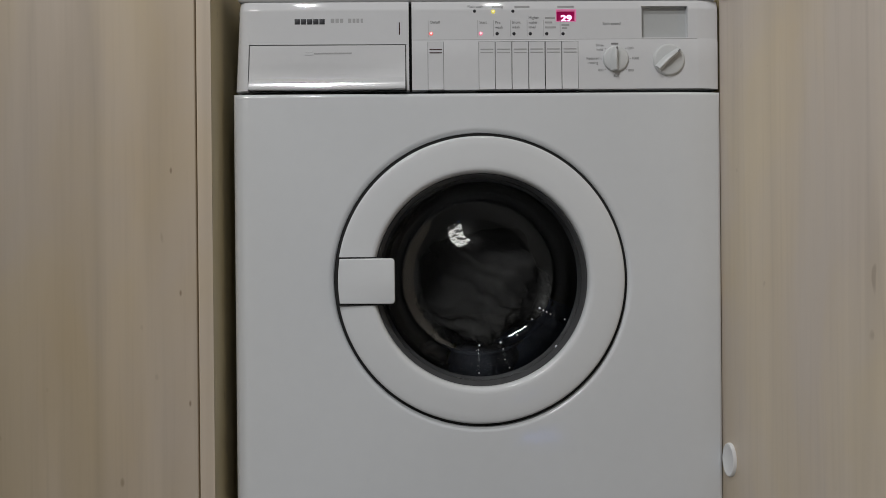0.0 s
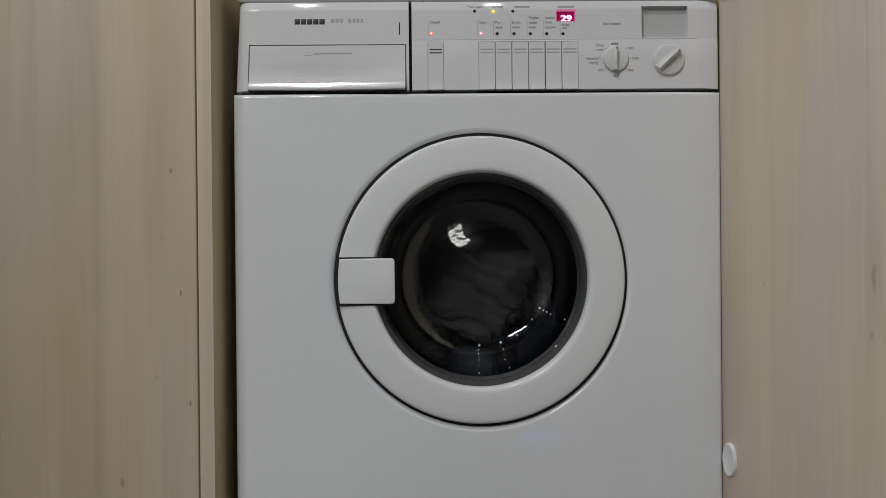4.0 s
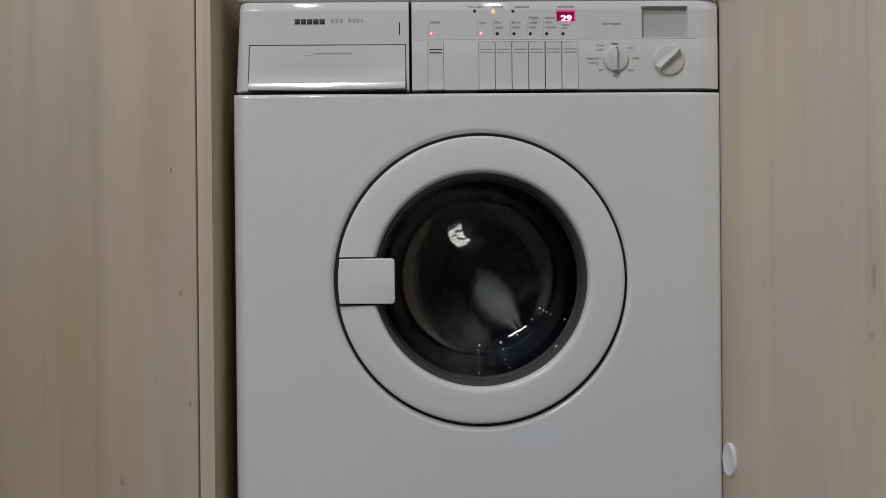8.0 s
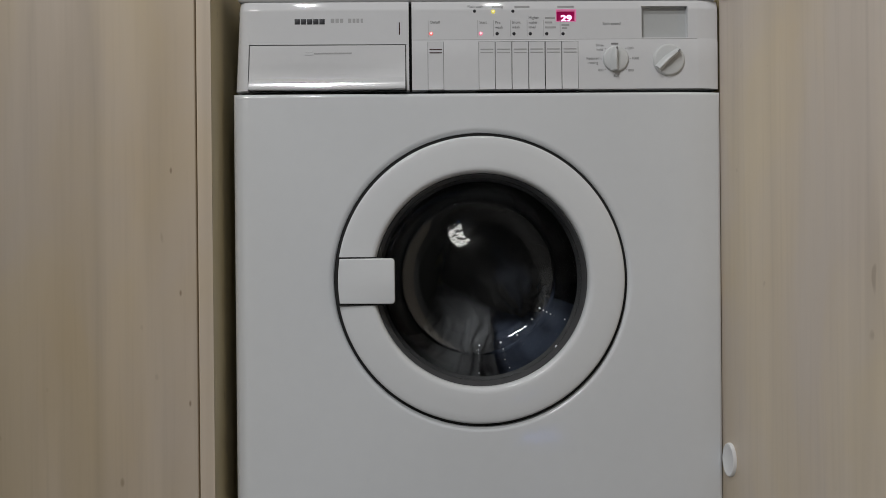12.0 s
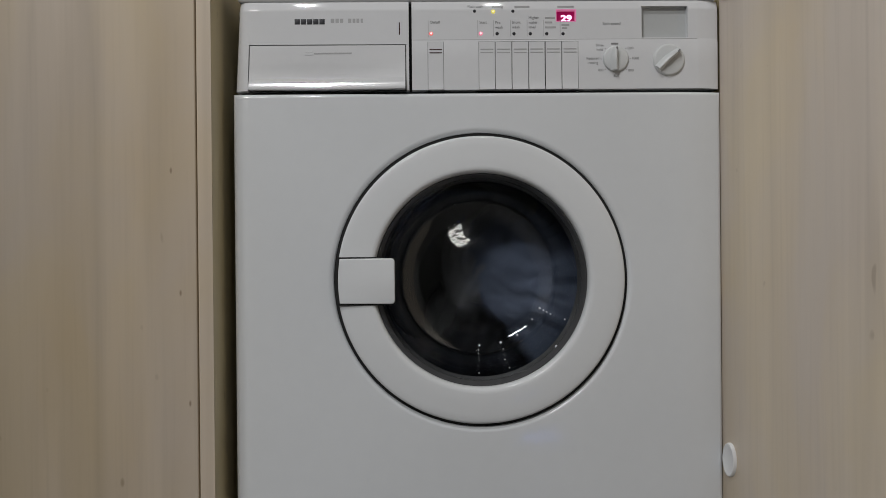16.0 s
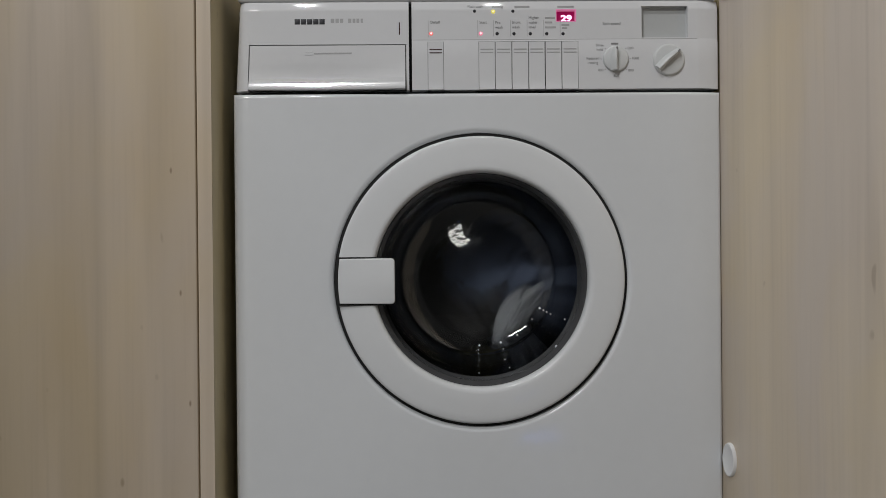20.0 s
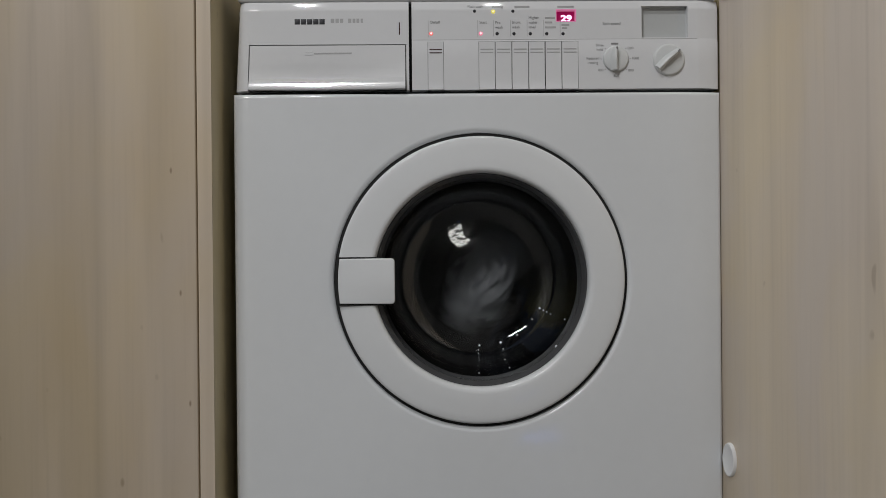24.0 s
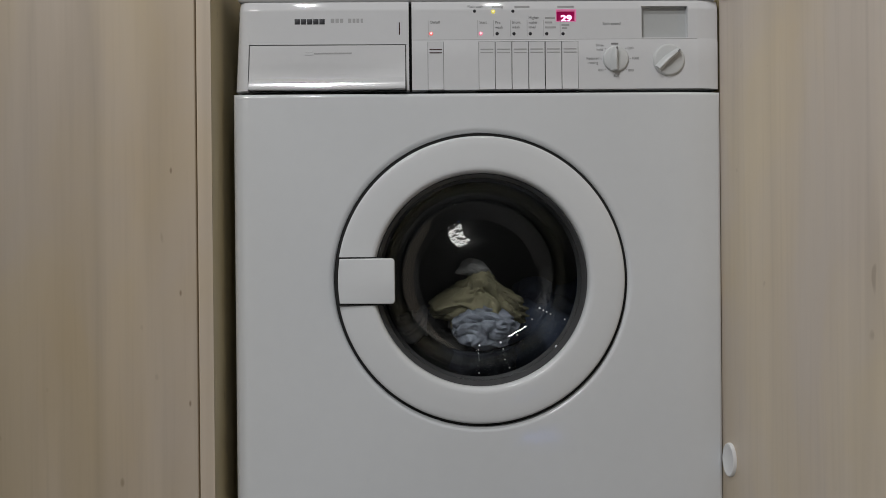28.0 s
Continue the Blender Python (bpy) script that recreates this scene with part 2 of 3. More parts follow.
def letters(name, words, x, z, size, mat, parent, y, align="CENTER", label="", bold=0.0):
    """Printed words lying on a surface that faces the viewer."""
    curve = bpy.data.curves.new(name, "FONT")
    curve.body, curve.size, curve.align_x, curve.align_y, curve.extrude = words, size, align, "CENTER", 0.00004
    curve.space_line, curve.offset = 1.2, bold
    ob = bpy.data.objects.new(name, curve)
    me = bpy.data.meshes.new_from_object(ob)
    me.transform(Matrix.Translation((x, y, z)) @ Euler((radians(90), 0, 0)).to_matrix().to_4x4())
    me.materials.clear()
    me.materials.append(mat)
    bpy.data.objects.remove(ob)
    t = new(name, me)
    t.parent, t.location = parent, -origin_of(parent)
    return tagged(t, label) if label else t


# ---- the room ----
def structure(name, bm, mat, label, category):
    return tagged(part(name, bm, mat, smooth=0), label, category, kind="structure")


X0, X1, Y0, Y1 = -2.6, 1.45, -5.6, 0.66
structure("floor", box(X0, X1, Y0, Y1, -0.1, 0), TILE, "plain dark grey stone floor of the utility room", "floor")
structure("ceiling", box(X0 - 0.1, X1 + 0.1, Y0 - 0.1, Y1 + 0.1, CEILING, CEILING + 0.1), WALL, "pale grey painted ceiling with recessed spots", "ceiling")
structure("wall_north", box(X0, X1, Y1, Y1 + 0.1, 0, CEILING), WALL, "pale grey painted wall behind the cabinets", "wall")
# unseen far wall, kept dark so the door glass mirrors little
structure("wall_south", box(X0, X1, Y0 - 0.1, Y0, 0, CEILING), DIM_WALL, "unseen wall at the far end, coloured dark for the dim room", "wall")
structure("wall_west", box(X0 - 0.1, X0, Y0, Y1, 0, CEILING), WALL, "pale grey painted wall of the utility room", "wall")
structure("wall_east", box(X1, X1 + 0.1, Y0, Y1, 0, CEILING), WALL, "pale grey painted wall of the utility room", "wall")

for sx, sy, watts in SPOTS:
    lamp = thing("ceiling_spot", sx, sy, CEILING, "round recessed ceiling spot with metal rim, switched on", "ceiling lamp", "ceiling spots")
    part("rim", lathe([(0.045, 0), (0.055, 0.003), (0.056, 0.008), (0.042, 0.008)], n=40), CHROME, lamp).matrix_basis = pose(0, 0, -0.009, -90)
    part("bulb", lathe([(0.0, 0.0), (0.03, 0.0), (0.033, -0.006)], n=40), BULB, lamp).matrix_basis = pose(0, 0, -0.012, -90)

PX0, PX1, PY0, PY1, _ = PANEL
fixture = thing("light_panel", (PX0 + PX1) / 2, (PY0 + PY1) / 2, CEILING, "long white ceiling light panel in a thin frame, switched on", "ceiling lamp")
part("housing", box(PX0 - 0.004, PX1 + 0.004, PY0 - 0.004, PY1 + 0.004, CEILING - 0.022, CEILING), WALL, fixture)
part("diffuser", box(PX0, PX1, PY0, PY1, CEILING - 0.033, CEILING - 0.023, 0.001), glow("panel_glow", (1.0, 0.99, 0.96), 1.5), fixture, "glowing white diffuser")
for fx0, fx1, fy0, fy1 in ((PX0 - 0.03, PX1 + 0.03, PY0 - 0.03, PY0 - 0.005), (PX0 - 0.03, PX1 + 0.03, PY1 + 0.005, PY1 + 0.03), (PX0 - 0.03, PX0 - 0.005, PY0 - 0.005, PY1 + 0.005), (PX1 + 0.005, PX1 + 0.03, PY0 - 0.005, PY1 + 0.005)):
    part("frame", box(fx0, fx1, fy0, fy1, CEILING - 0.042, CEILING, 0.002), CAP, fixture)

# made-up dark box added so its blue strip is mirrored low in the enamel
beacon = thing("blue_strip_box", 0.22, -1.18, 0, "small dark box with a blue glowing strip, added on the floor for its reflection", "charger")
part("case", box(0.155, 0.285, -1.23, -1.172, 0.0, 0.066, 0.006, 3), RUBBER, beacon)
part("light_strip", box(0.167, 0.273, -1.174, -1.169, 0.049, 0.056, 0.001), BLUE_STRIP, beacon, "blue glowing strip")

# glowing shape added on the far wall, outlined to fit the door glass reflection
mirrored_glow = thing("mirrored_glow", 0.150, Y0, 0.632, "unseen bright angular shape with dark bars, added for its reflection", "wall lamp")
SHADE = [(-0.082, 0.032), (-0.060, -0.036), (0.018, -0.100), (0.078, -0.068), (0.104, -0.034), (0.042, 0.006), (0.052, 0.046), (0.024, 0.098)]
for name, grow, back, front, mat in (("housing", 1.06, 0.0, 0.022, CHROME), ("diffuser", 0.96, 0.020, 0.034, glow("diffuser_glow", (1.0, 0.98, 0.95), 24.0))):
    shade = bmesh.new()
    rims = [[shade.verts.new((x * g, y, z * g)) for x, z in SHADE] for g, y in ((grow, back), (grow, front - 0.005), (grow * 0.95, front))]
    for a, b in zip(rims, rims[1:]):
        for k in range(len(a)):
            shade.faces.new((a[k], a[(k + 1) % len(a)], b[(k + 1) % len(a)], b[k]))
    shade.faces.new(rims[-1])
    bmesh.ops.recalc_face_normals(shade, faces=shade.faces)
    part(name, shade, mat, mirrored_glow).matrix_basis = pose(0, 0, 0)
for bx, bz, bw, bh, turn in ((0.012, 0.040, 0.070, 0.018, -12), (0.030, -0.024, 0.066, 0.020, 8), (-0.030, 0.002, 0.012, 0.045, 40)):
    bar = part("bar", box(-bw / 2, bw / 2, 0, 0.006, -bh / 2, bh / 2), RUBBER, mirrored_glow)
    bar.matrix_basis = pose(bx, 0.036, bz, 0, turn, 0)

# ---- the cabinets on both sides ----
TALL = 2.12
niche = thing("machine_cabinet", -0.323, 0.28, 0, "birch laminate cabinet around the washing machine, its door swung open", "cabinet")
part("side_panel", box(-0.3336, -0.3166, -0.045, 0.62, 0.0, TALL), EDGE_BAND, niche)
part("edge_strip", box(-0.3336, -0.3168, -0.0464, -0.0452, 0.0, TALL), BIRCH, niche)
part("side_panel", box(0.3062, 0.3278, 0.03, 0.62, 0.0, TALL, 0.0015), EDGE_BAND, niche)
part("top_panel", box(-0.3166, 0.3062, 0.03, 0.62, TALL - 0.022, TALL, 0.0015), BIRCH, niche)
DOOR_TURN = 76
door = part("door", box(0, 0.60, 0.0, 0.021, 0.09, TALL, 0.0015), BIRCH_LIT, niche, "open birch laminate door seen on its inner face")
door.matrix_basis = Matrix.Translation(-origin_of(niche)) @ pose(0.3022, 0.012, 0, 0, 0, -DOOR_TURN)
for hz in (0.285, 0.8745, 1.9):
    cap = lathe([(0.0, -0.0040), (0.0165, -0.0038), (0.0185, -0.0044), (0.0200, -0.0040), (0.021, -0.0025), (0.021, 0.0)], n=40)
    # round cover squeezed sideways to fit the camera's view
    for v in cap.verts:
        v.co.x *= 0.60
    hinge = new("hinge_cap", mesh_of("hinge_cap", cap, CAP))
    hinge.parent, hinge.matrix_basis = door, pose(0.0188, 0, hz)
    tagged(hinge, "white plastic hinge cover, squeezed oval to fit the camera's view")

tall = thing("tall_cabinet", -0.65, 0.28, 0, "tall birch laminate cabinet with a closed plain door", "cabinet")
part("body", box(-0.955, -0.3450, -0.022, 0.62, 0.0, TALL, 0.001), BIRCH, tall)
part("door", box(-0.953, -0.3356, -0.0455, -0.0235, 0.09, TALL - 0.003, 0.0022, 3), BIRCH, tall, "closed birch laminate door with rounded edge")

# ---- the washing machine ----
AX, AZ = 0.0012, 0.5093
washer = thing("washing_machine", 0, 0.29, 0, "white front-loading washing machine, switched on and running", "washing machine")
shell = box(-0.2995, -0.2965, 0.03, 0.58, 0.02, 0.85)
for b in ((0.2965, 0.2995, 0.075, 0.58, 0.02, 0.85), (-0.2965, 0.2965, 0.577, 0.58, 0.02, 0.85), (-0.2965, 0.2965, 0.03, 0.577, 0.02, 0.023)):
    box(*b, bm=shell)
part("body", shell, ENAMEL, washer, smooth=0)
for fx in (-0.26, 0.26):
    for fy in (0.07, 0.54):
        part("foot", lathe([(0, 0), (0.02, 0), (0.02, 0.006), (0.008, 0.008), (0.008, 0.02), (0, 0.02)], n=20), RUBBER, washer).matrix_basis = pose(fx, fy - 0.29, 0.0, 90)
part("top_lid", box(-0.2965, 0.2985, 0.0035, 0.59, 0.8545, 0.873, 0.004, 3), PLASTIC, washer)


def front_sheet():
    """The enamelled front: rounded side edges, and a round opening with a rolled-in rim."""
    bm = bmesh.new()
    N, x0, x1, z0, z1 = 40, -0.3024, 0.3017, 0.085, 0.7402

    def perimeter(ix, iz, y):
        a, b, c, d = x0 + ix, x1 - ix, z0 + iz, z1 - iz
        pts = [(a + (b - a) * i / N, c) for i in range(N)] + [(b, c + (d - c) * i / N) for i in range(N)]
        pts += [(b - (b - a) * i / N, d) for i in range(N)] + [(a, d - (d - c) * i / N) for i in range(N)]
        return [bm.verts.new((x, y, z)) for x, z in pts]
    loops = [perimeter(0, 0, 0.036)]
    for t in range(0, 91, 15):
        s, c = math.sin(radians(t)), math.cos(radians(t))
        loops.append(perimeter(0.005 * (1 - c), 0.005 * (1 - c), 0.005 * (1 - s)))
    for inset in (0.0065, 0.008, 0.010, 0.0125, 0.0155, 0.0175, 0.0195, 0.022, 0.026, 0.030, 0.034, 0.038, 0.042, 0.046, 0.050, 0.058):
        loops.append(perimeter(inset, 0.005 + inset * 0.16, 0.0))
    for v in bm.verts:
        near, far = v.co.x - x0, x1 - v.co.x
        v.co.y += 0.10 * max(0.0, 0.0175 - near) + 1.9 * max(0.0, 0.056 - far) ** 2
    ref = [math.atan2(v.co.z - AZ, v.co.x - AX) for v in loops[-1]]
    for r, y in ((0.2, 0.0), (0.1890, 0.0), (0.1882, 0.00002), (0.1868, 0.0003), (0.1852, 0.0009), (0.1835, 0.0022), (0.1823, 0.0042), (0.1815, 0.008), (0.1812, 0.016), (0.1812, 0.03)):
        loops.append([bm.verts.new((AX + r * math.cos(t), y, AZ + r * math.sin(t))) for t in ref])
    for a, b in zip(loops, loops[1:]):
        for i in range(len(a)):
            j = (i + 1) % len(a)
            bm.faces.new((a[i], a[j], b[j], b[i]))
    return bm


part("front_panel", front_sheet(), ENAMEL, washer, "white enamelled sheet front with a round opening")
part("plinth", box(-0.297, 0.297, 0.012, 0.03, 0.022, 0.082, 0.003), ENAMEL, washer)
part("seam", box(-0.2965, 0.2965, 0.024, 0.03, 0.737, 0.745), BLACK_GAP, washer, "dark joint under the control panel")

# door: ring, trim, glass bowl, handle
door_ring = part("door_ring", lathe([(0.170, 0.03), (0.1774, 0.026), (0.1777, 0.004), (0.1775, -0.0012), (0.1769, -0.0031), (0.1758, -0.0044), (0.1740, -0.0051), (0.166, -0.0058),
                                     (0.152, -0.0068), (0.140, -0.0073), (0.1362, -0.0070), (0.1340, -0.0055), (0.1326, -0.0030), (0.1320, 0.0), (0.1318, 0.016)], AX, AZ, 144), DOOR_WHITE, washer, "round white plastic door ring")
part("trim_ring", lathe([(0.1322, 0.012), (0.1318, 0.004), (0.1309, 0.003), (0.1300, 0.0040), (0.1290, 0.0060), (0.1278, 0.0090), (0.1268, 0.0105), (0.1264, 0.016), (0.1264, 0.03)], AX, AZ, 144), GREY_TRIM, door_ring, "grey rubbery trim around the glass")


def bowl_curve(back):
    """Half section of the bowl, its room side or its drum side: a steep cone, a wide bend and the flat bottom."""
    rim = [(0.1305, 0.0180), (0.1290, 0.0230)] if back else [(0.1278, 0.0150), (0.1264, 0.0160), (0.1236, 0.0200)]
    bend, r, y = [], 0.0775, 0.0874
    for a in range(12, 73, 2):
        t = 0.0052 if back else 0.0
        bend.append((r + t * math.sin(radians(a)), y + t * math.cos(radians(a))))
        step = radians(2) * (0.055 if a < 36 else 0.009)
        r, y = r + step * math.cos(radians(a + 1)), y - step * math.sin(radians(a + 1))
    bend.reverse()
    deep = 0.0874 + (0.0052 if back else 0.0)
    flat = bend[-1][0] - 0.0007
    return rim + bend + [(flat, deep), (flat - 0.0006, deep), (flat - 0.003, deep), (0.05, deep), (0.025, deep), (0.0, deep)]


glass = part("glass_bowl", lathe(bowl_curve(False) + bowl_curve(True)[::-1], AX, AZ, 144, closed=True), GLASS, door_ring, "clear bowl-shaped door glass", smooth=60)
glass.visible_shadow = False
# black ring added to fill the door joint with shade
part("gap_filler", lathe([(0.1770, 0.0060), (0.1778, 0.0052), (0.1812, 0.0052), (0.1820, 0.0060), (0.1822, 0.012)], AX, AZ, 144), BLACK_GAP, washer, "black filler ring in place of the shade in the joint round the door")
# black plate behind the handle paints the shade of a slot that isn't cut
part("slot_shade", plate(rounded(-0.1755, -0.120, 0.4795, 0.5388, 0.002), -0.0077, -0.004), BLACK_GAP, door_ring)
grip = [(AX - 0.1755 * math.cos(t), AZ + 0.1755 * math.sin(t)) for t in np.linspace(-0.157, 0.157, 9)]
grip = [(x, z) for x, z in grip if 0.4812 < z < 0.5372]
grip += [(-0.1095 + 0.0045 * math.sin(t), 0.5327 + 0.0045 * math.cos(t)) for t in np.linspace(0, math.pi / 2, 6)]
grip += [(-0.1095 + 0.0045 * math.cos(t), 0.4857 - 0.0045 * math.sin(t)) for t in np.linspace(0, math.pi / 2, 6)]
part("door_handle", plate(grip, -0.0105, -0.005, 0.0014), DOOR_WHITE, door_ring, "flat white plastic pull handle")
part("gasket", lathe([(0.150, 0.031), (0.136, 0.033), (0.1310, 0.0345), (0.1292, 0.0370), (0.1284, 0.044), (0.1280, 0.060), (0.1290, 0.066), (0.1282, 0.072), (0.1276, 0.094), (0.1290, 0.101), (0.1340, 0.104), (0.150, 0.108), (0.166, 0.1125), (0.178, 0.1155)], AX, AZ, 112), GREY_RUBBER, washer, "grey rubber door seal around the opening")

# white beads that stand in for glints on the bend of the door glass: distance from its middle, direction, size
BEND = sorted(bowl_curve(False))
for far, turn, size in ((0.0922, -27, 0.0036), (0.0974, -27, 0.0024), (0.1017, -27, 0.0024), (0.1060, -27, 0.0020), (0.0905, -89, 0.0034), (0.0961, -90, 0.0022), (0.1002, -90, 0.0018), (0.0918, -71, 0.0036),
                        (0.1003, -71, 0.0020), (0.0929, -56, 0.0028), (0.0914, -38, 0.0022), (0.1196, -26, 0.0026), (0.1272, -42, 0.0050), (0.1191, -72, 0.0022), (0.1195, -91, 0.0020)):
    size *= 0.5
    fleck = new("glint_bead", mesh_of("glint_bead", lathe([(0.0, -size)] + [(size * math.sin(radians(a)) * 0.9, -size * math.cos(radians(a))) for a in range(20, 180, 20)] + [(0.0, size)], n=16), GLINT_WHITE, 80))
    depth = float(np.interp(far, [b[0] for b in BEND], [b[1] for b in BEND]))
    fleck.location = (AX + far * math.cos(radians(turn)), depth - 0.4 * size, AZ + far * math.sin(radians(turn)))
    tagged(fleck, "tiny white bead painted in for a glint on the door glass", "foam fleck", "foam flecks on the door glass")

# drum, turned in motions()
DY = 0.118
drum_shell = lathe([(0.163, 0.006), (0.164, 0.0), (0.170, -0.002), (0.225, 0.006), (0.236, 0.016), (0.238, 0.03), (0.238, 0.30), (0.230, 0.312), (0.12, 0.318), (0.06, 0.312), (0.0, 0.310)], n=96)
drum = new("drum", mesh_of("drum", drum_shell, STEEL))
drum.parent, drum.location = washer, (AX, DY - 0.29, AZ)
tagged(drum, "perforated stainless steel drum")
for k in range(3):
    a = 2 * math.pi * k / 3 + 0.4
    rib = plate(rounded(-0.03, 0.03, -0.02, 0.024, 0.012), 0.035, 0.29, 0.01)
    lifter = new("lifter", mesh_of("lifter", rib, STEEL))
    lifter.parent, lifter.matrix_basis = drum, pose(0.219 * math.cos(a), 0, 0.219 * math.sin(a), 0, 90 - math.degrees(a), 0)
dots = bmesh.new()
for k in range(60):
    for j in range(9):
        a = 2 * math.pi * (k + 0.5 * (j % 2)) / 60
        c, u, w = Vector((0.2372 * math.cos(a), 0.05 + j * 0.028, 0.2372 * math.sin(a))), Vector((0, 1, 0)), Vector((-math.sin(a), 0, math.cos(a)))
        dots.faces.new([dots.verts.new(c + 0.0028 * (u * math.cos(q) + w * math.sin(q))) for q in (0, 1.047, 2.094, 3.1416, 4.189, 5.236)])
holes = new("perforations", mesh_of("perforations", dots, HOLE, 0))
holes.parent = drum
tagged(holes, "small round drum holes", kind="stuff")

# ---- control panel ----
FACE = -0.004


def slant(z):
    """The top of the fascia leans back in a nearly flat band."""
    return 50.0 * min(max(0.0, z - 0.8405), 0.0030) ** 2 + 0.30 * max(0.0, z - 0.8435) + 2.2 * max(0.0, z - 0.8435) ** 2


def left_face(x, z):
    y = FACE
    y += slant(z)
    if x < -0.283:
        y += 0.008 * (1 - math.sqrt(max(0.0, 1 - min(1.0, (-0.283 - x) / 0.0165) ** 2)))
    return y


def right_face(x, z):
    y = FACE
    y += slant(z)
    y -= 0.0007 * min(1.0, max(0.0, (0.8042 - z) / 0.0020))
    over = max(0.0, x - 0.2735)
    y += 0.16 * over + 0.004 * (1 - math.sqrt(max(0.0, 1 - min(1.0, over / 0.0262) ** 2)))
    return y


TOPS = list(np.linspace(0.8395, 0.8525, 18))
zs = [0.7430, 0.747, 0.76, 0.78, 0.8022, 0.8042, 0.82] + TOPS
xl = [-0.283 - 0.0165 * math.sin(radians(a)) for a in range(0, 91, 10)] + list(np.linspace(-0.28, -0.0854, 12))
DRAWER = (-0.2842, -0.0888, 0.7430, 0.7998)
fascia_mesh = holed_sheet(xl, zs, [DRAWER, (-0.0976, -0.0962, 0.8112, 0.8270)], left_face, 0.02)


def taper(bm):
    """Leans the left end in towards the top."""
    for v in bm.verts:
        if v.co.x < -0.25:
            v.co.x += 0.0055 * (v.co.z - 0.745) / 0.107 * (-0.25 - v.co.x) / 0.0495
    return bm


taper(fascia_mesh)
fascia = part("left_fascia", fascia_mesh, PLASTIC, washer, "white plastic fascia above the detergent drawer")
part("indicator_slot", box(-0.0978, -0.0960, -0.0015, 0.002, 0.811, 0.8272), BROWN_PRINT, fascia)


def drawer_face(x, z):
    """A slightly hollow front whose lower lip flares out towards the viewer."""
    blend = min(1.0, max(0.0, (0.778 - z) / 0.02))
    d = -0.0042 + blend * (0.002 - 0.355 * (x + 0.2076) ** 2)
    return d - float(np.interp(z, LIP_Z, LIP_OUT))


LIP_Z = np.linspace(0.7440, 0.7710, 109)
steep = np.interp(LIP_Z, [0.7440, 0.7465, 0.7480, 0.7515, 0.7535, 0.7570, 0.7710], [-0.35, 0.12, 0.415, 0.375, 0.26, 0.22, 0.0])
LIP_OUT = np.cumsum(steep[::-1])[::-1] * 0.00025
dz = list(np.linspace(0.7440, 0.7590, 46)) + list(np.linspace(0.7605, 0.771, 8)) + [0.774, 0.778, 0.7985]
drawer = part("detergent_drawer", taper(holed_sheet(np.linspace(-0.2828, -0.0900, 30), dz, [], drawer_face, 0.02)), DRAWER_WHITE, washer, "closed white detergent drawer with a flared lower lip")
part("drawer_gap", box(-0.283, -0.0882, 0.002, 0.004, 0.7435, 0.8005), BLACK_GAP, fascia)
DISPLAY, POCKET_AT = (0.0965, 0.1218, 0.8262, 0.8418), (0.2029, 0.2601, 0.8062, 0.8455)
KEY_SPANS = [(-0.0624, -0.0424)] + [(0.0005 + 0.02058 * k, 0.0005 + 0.02058 * (k + 1)) for k in range(6)]
xr = list(np.linspace(-0.0818, 0.2705, 40)) + [0.2725, 0.2735, 0.2745] + [0.2735 + 0.0260 * math.sin(radians(a)) for a in range(0, 91, 10)]
key_holes = [(KEY_SPANS[0][0], KEY_SPANS[0][1], 0.7430, 0.8022), (KEY_SPANS[1][0], KEY_SPANS[6][1], 0.7430, 0.8022)]
panel = part("right_fascia", holed_sheet(xr, zs, [DISPLAY, POCKET_AT] + key_holes, right_face, 0.02), PLASTIC, washer, "white plastic control fascia with keys, dials and lamps")
part("fascia_joint", box(-0.0868, -0.0808, 0.014, 0.018, 0.745, 0.851), BLACK_GAP, washer)
part("upper_line", box(-0.0805, 0.272, -0.0042, -0.0036, 0.8044, 0.8049), PALE_PRINT, panel)
# grey backing that paints shade between the keys
part("key_gap", box(KEY_SPANS[0][0] - 0.001, KEY_SPANS[6][1] + 0.001, -0.0034, 0.008, 0.744, 0.803), GROOVE_SHADE, panel)
part("key_joint", box(KEY_SPANS[4][1] - 0.0005, KEY_SPANS[4][1] + 0.0005, -0.0042, -0.003, 0.747, 0.8015), BLACK_GAP, panel, "darker joint between two keys")
for x in KEY_SPANS[0]:
    part("key_joint", box(x - 0.0005, x + 0.0005, -0.0042, -0.003, 0.747, 0.8015), PRINT, panel)
for k, (a, b) in enumerate(KEY_SPANS):
    def key_face(x, z):
        return -0.0048 - (0.0018 * (max(0.0, 0.757 - z) / 0.014) ** 2)
    key = part("key", holed_sheet([a + 0.0006, (a + b) / 2, b - 0.0006], [0.7431, 0.746, 0.75, 0.7525, 0.755, 0.757, 0.78, 0.8018], [], key_face, 0.006), PLASTIC, panel, "white push key")
    for zz in (0.7926, 0.7886):
        part("mark", box(a + 0.0024, b - 0.0024, -0.0051, -0.0046, zz - 0.0006, zz + 0.0006), BROWN_PRINT if k == 0 else PALE_PRINT, key)
screen = part("display", box(DISPLAY[0] - 0.001, DISPLAY[1] + 0.001, 0.0035, 0.006, DISPLAY[2] - 0.001, DISPLAY[3] + 0.001), SCREEN, panel, "small glowing red time display")
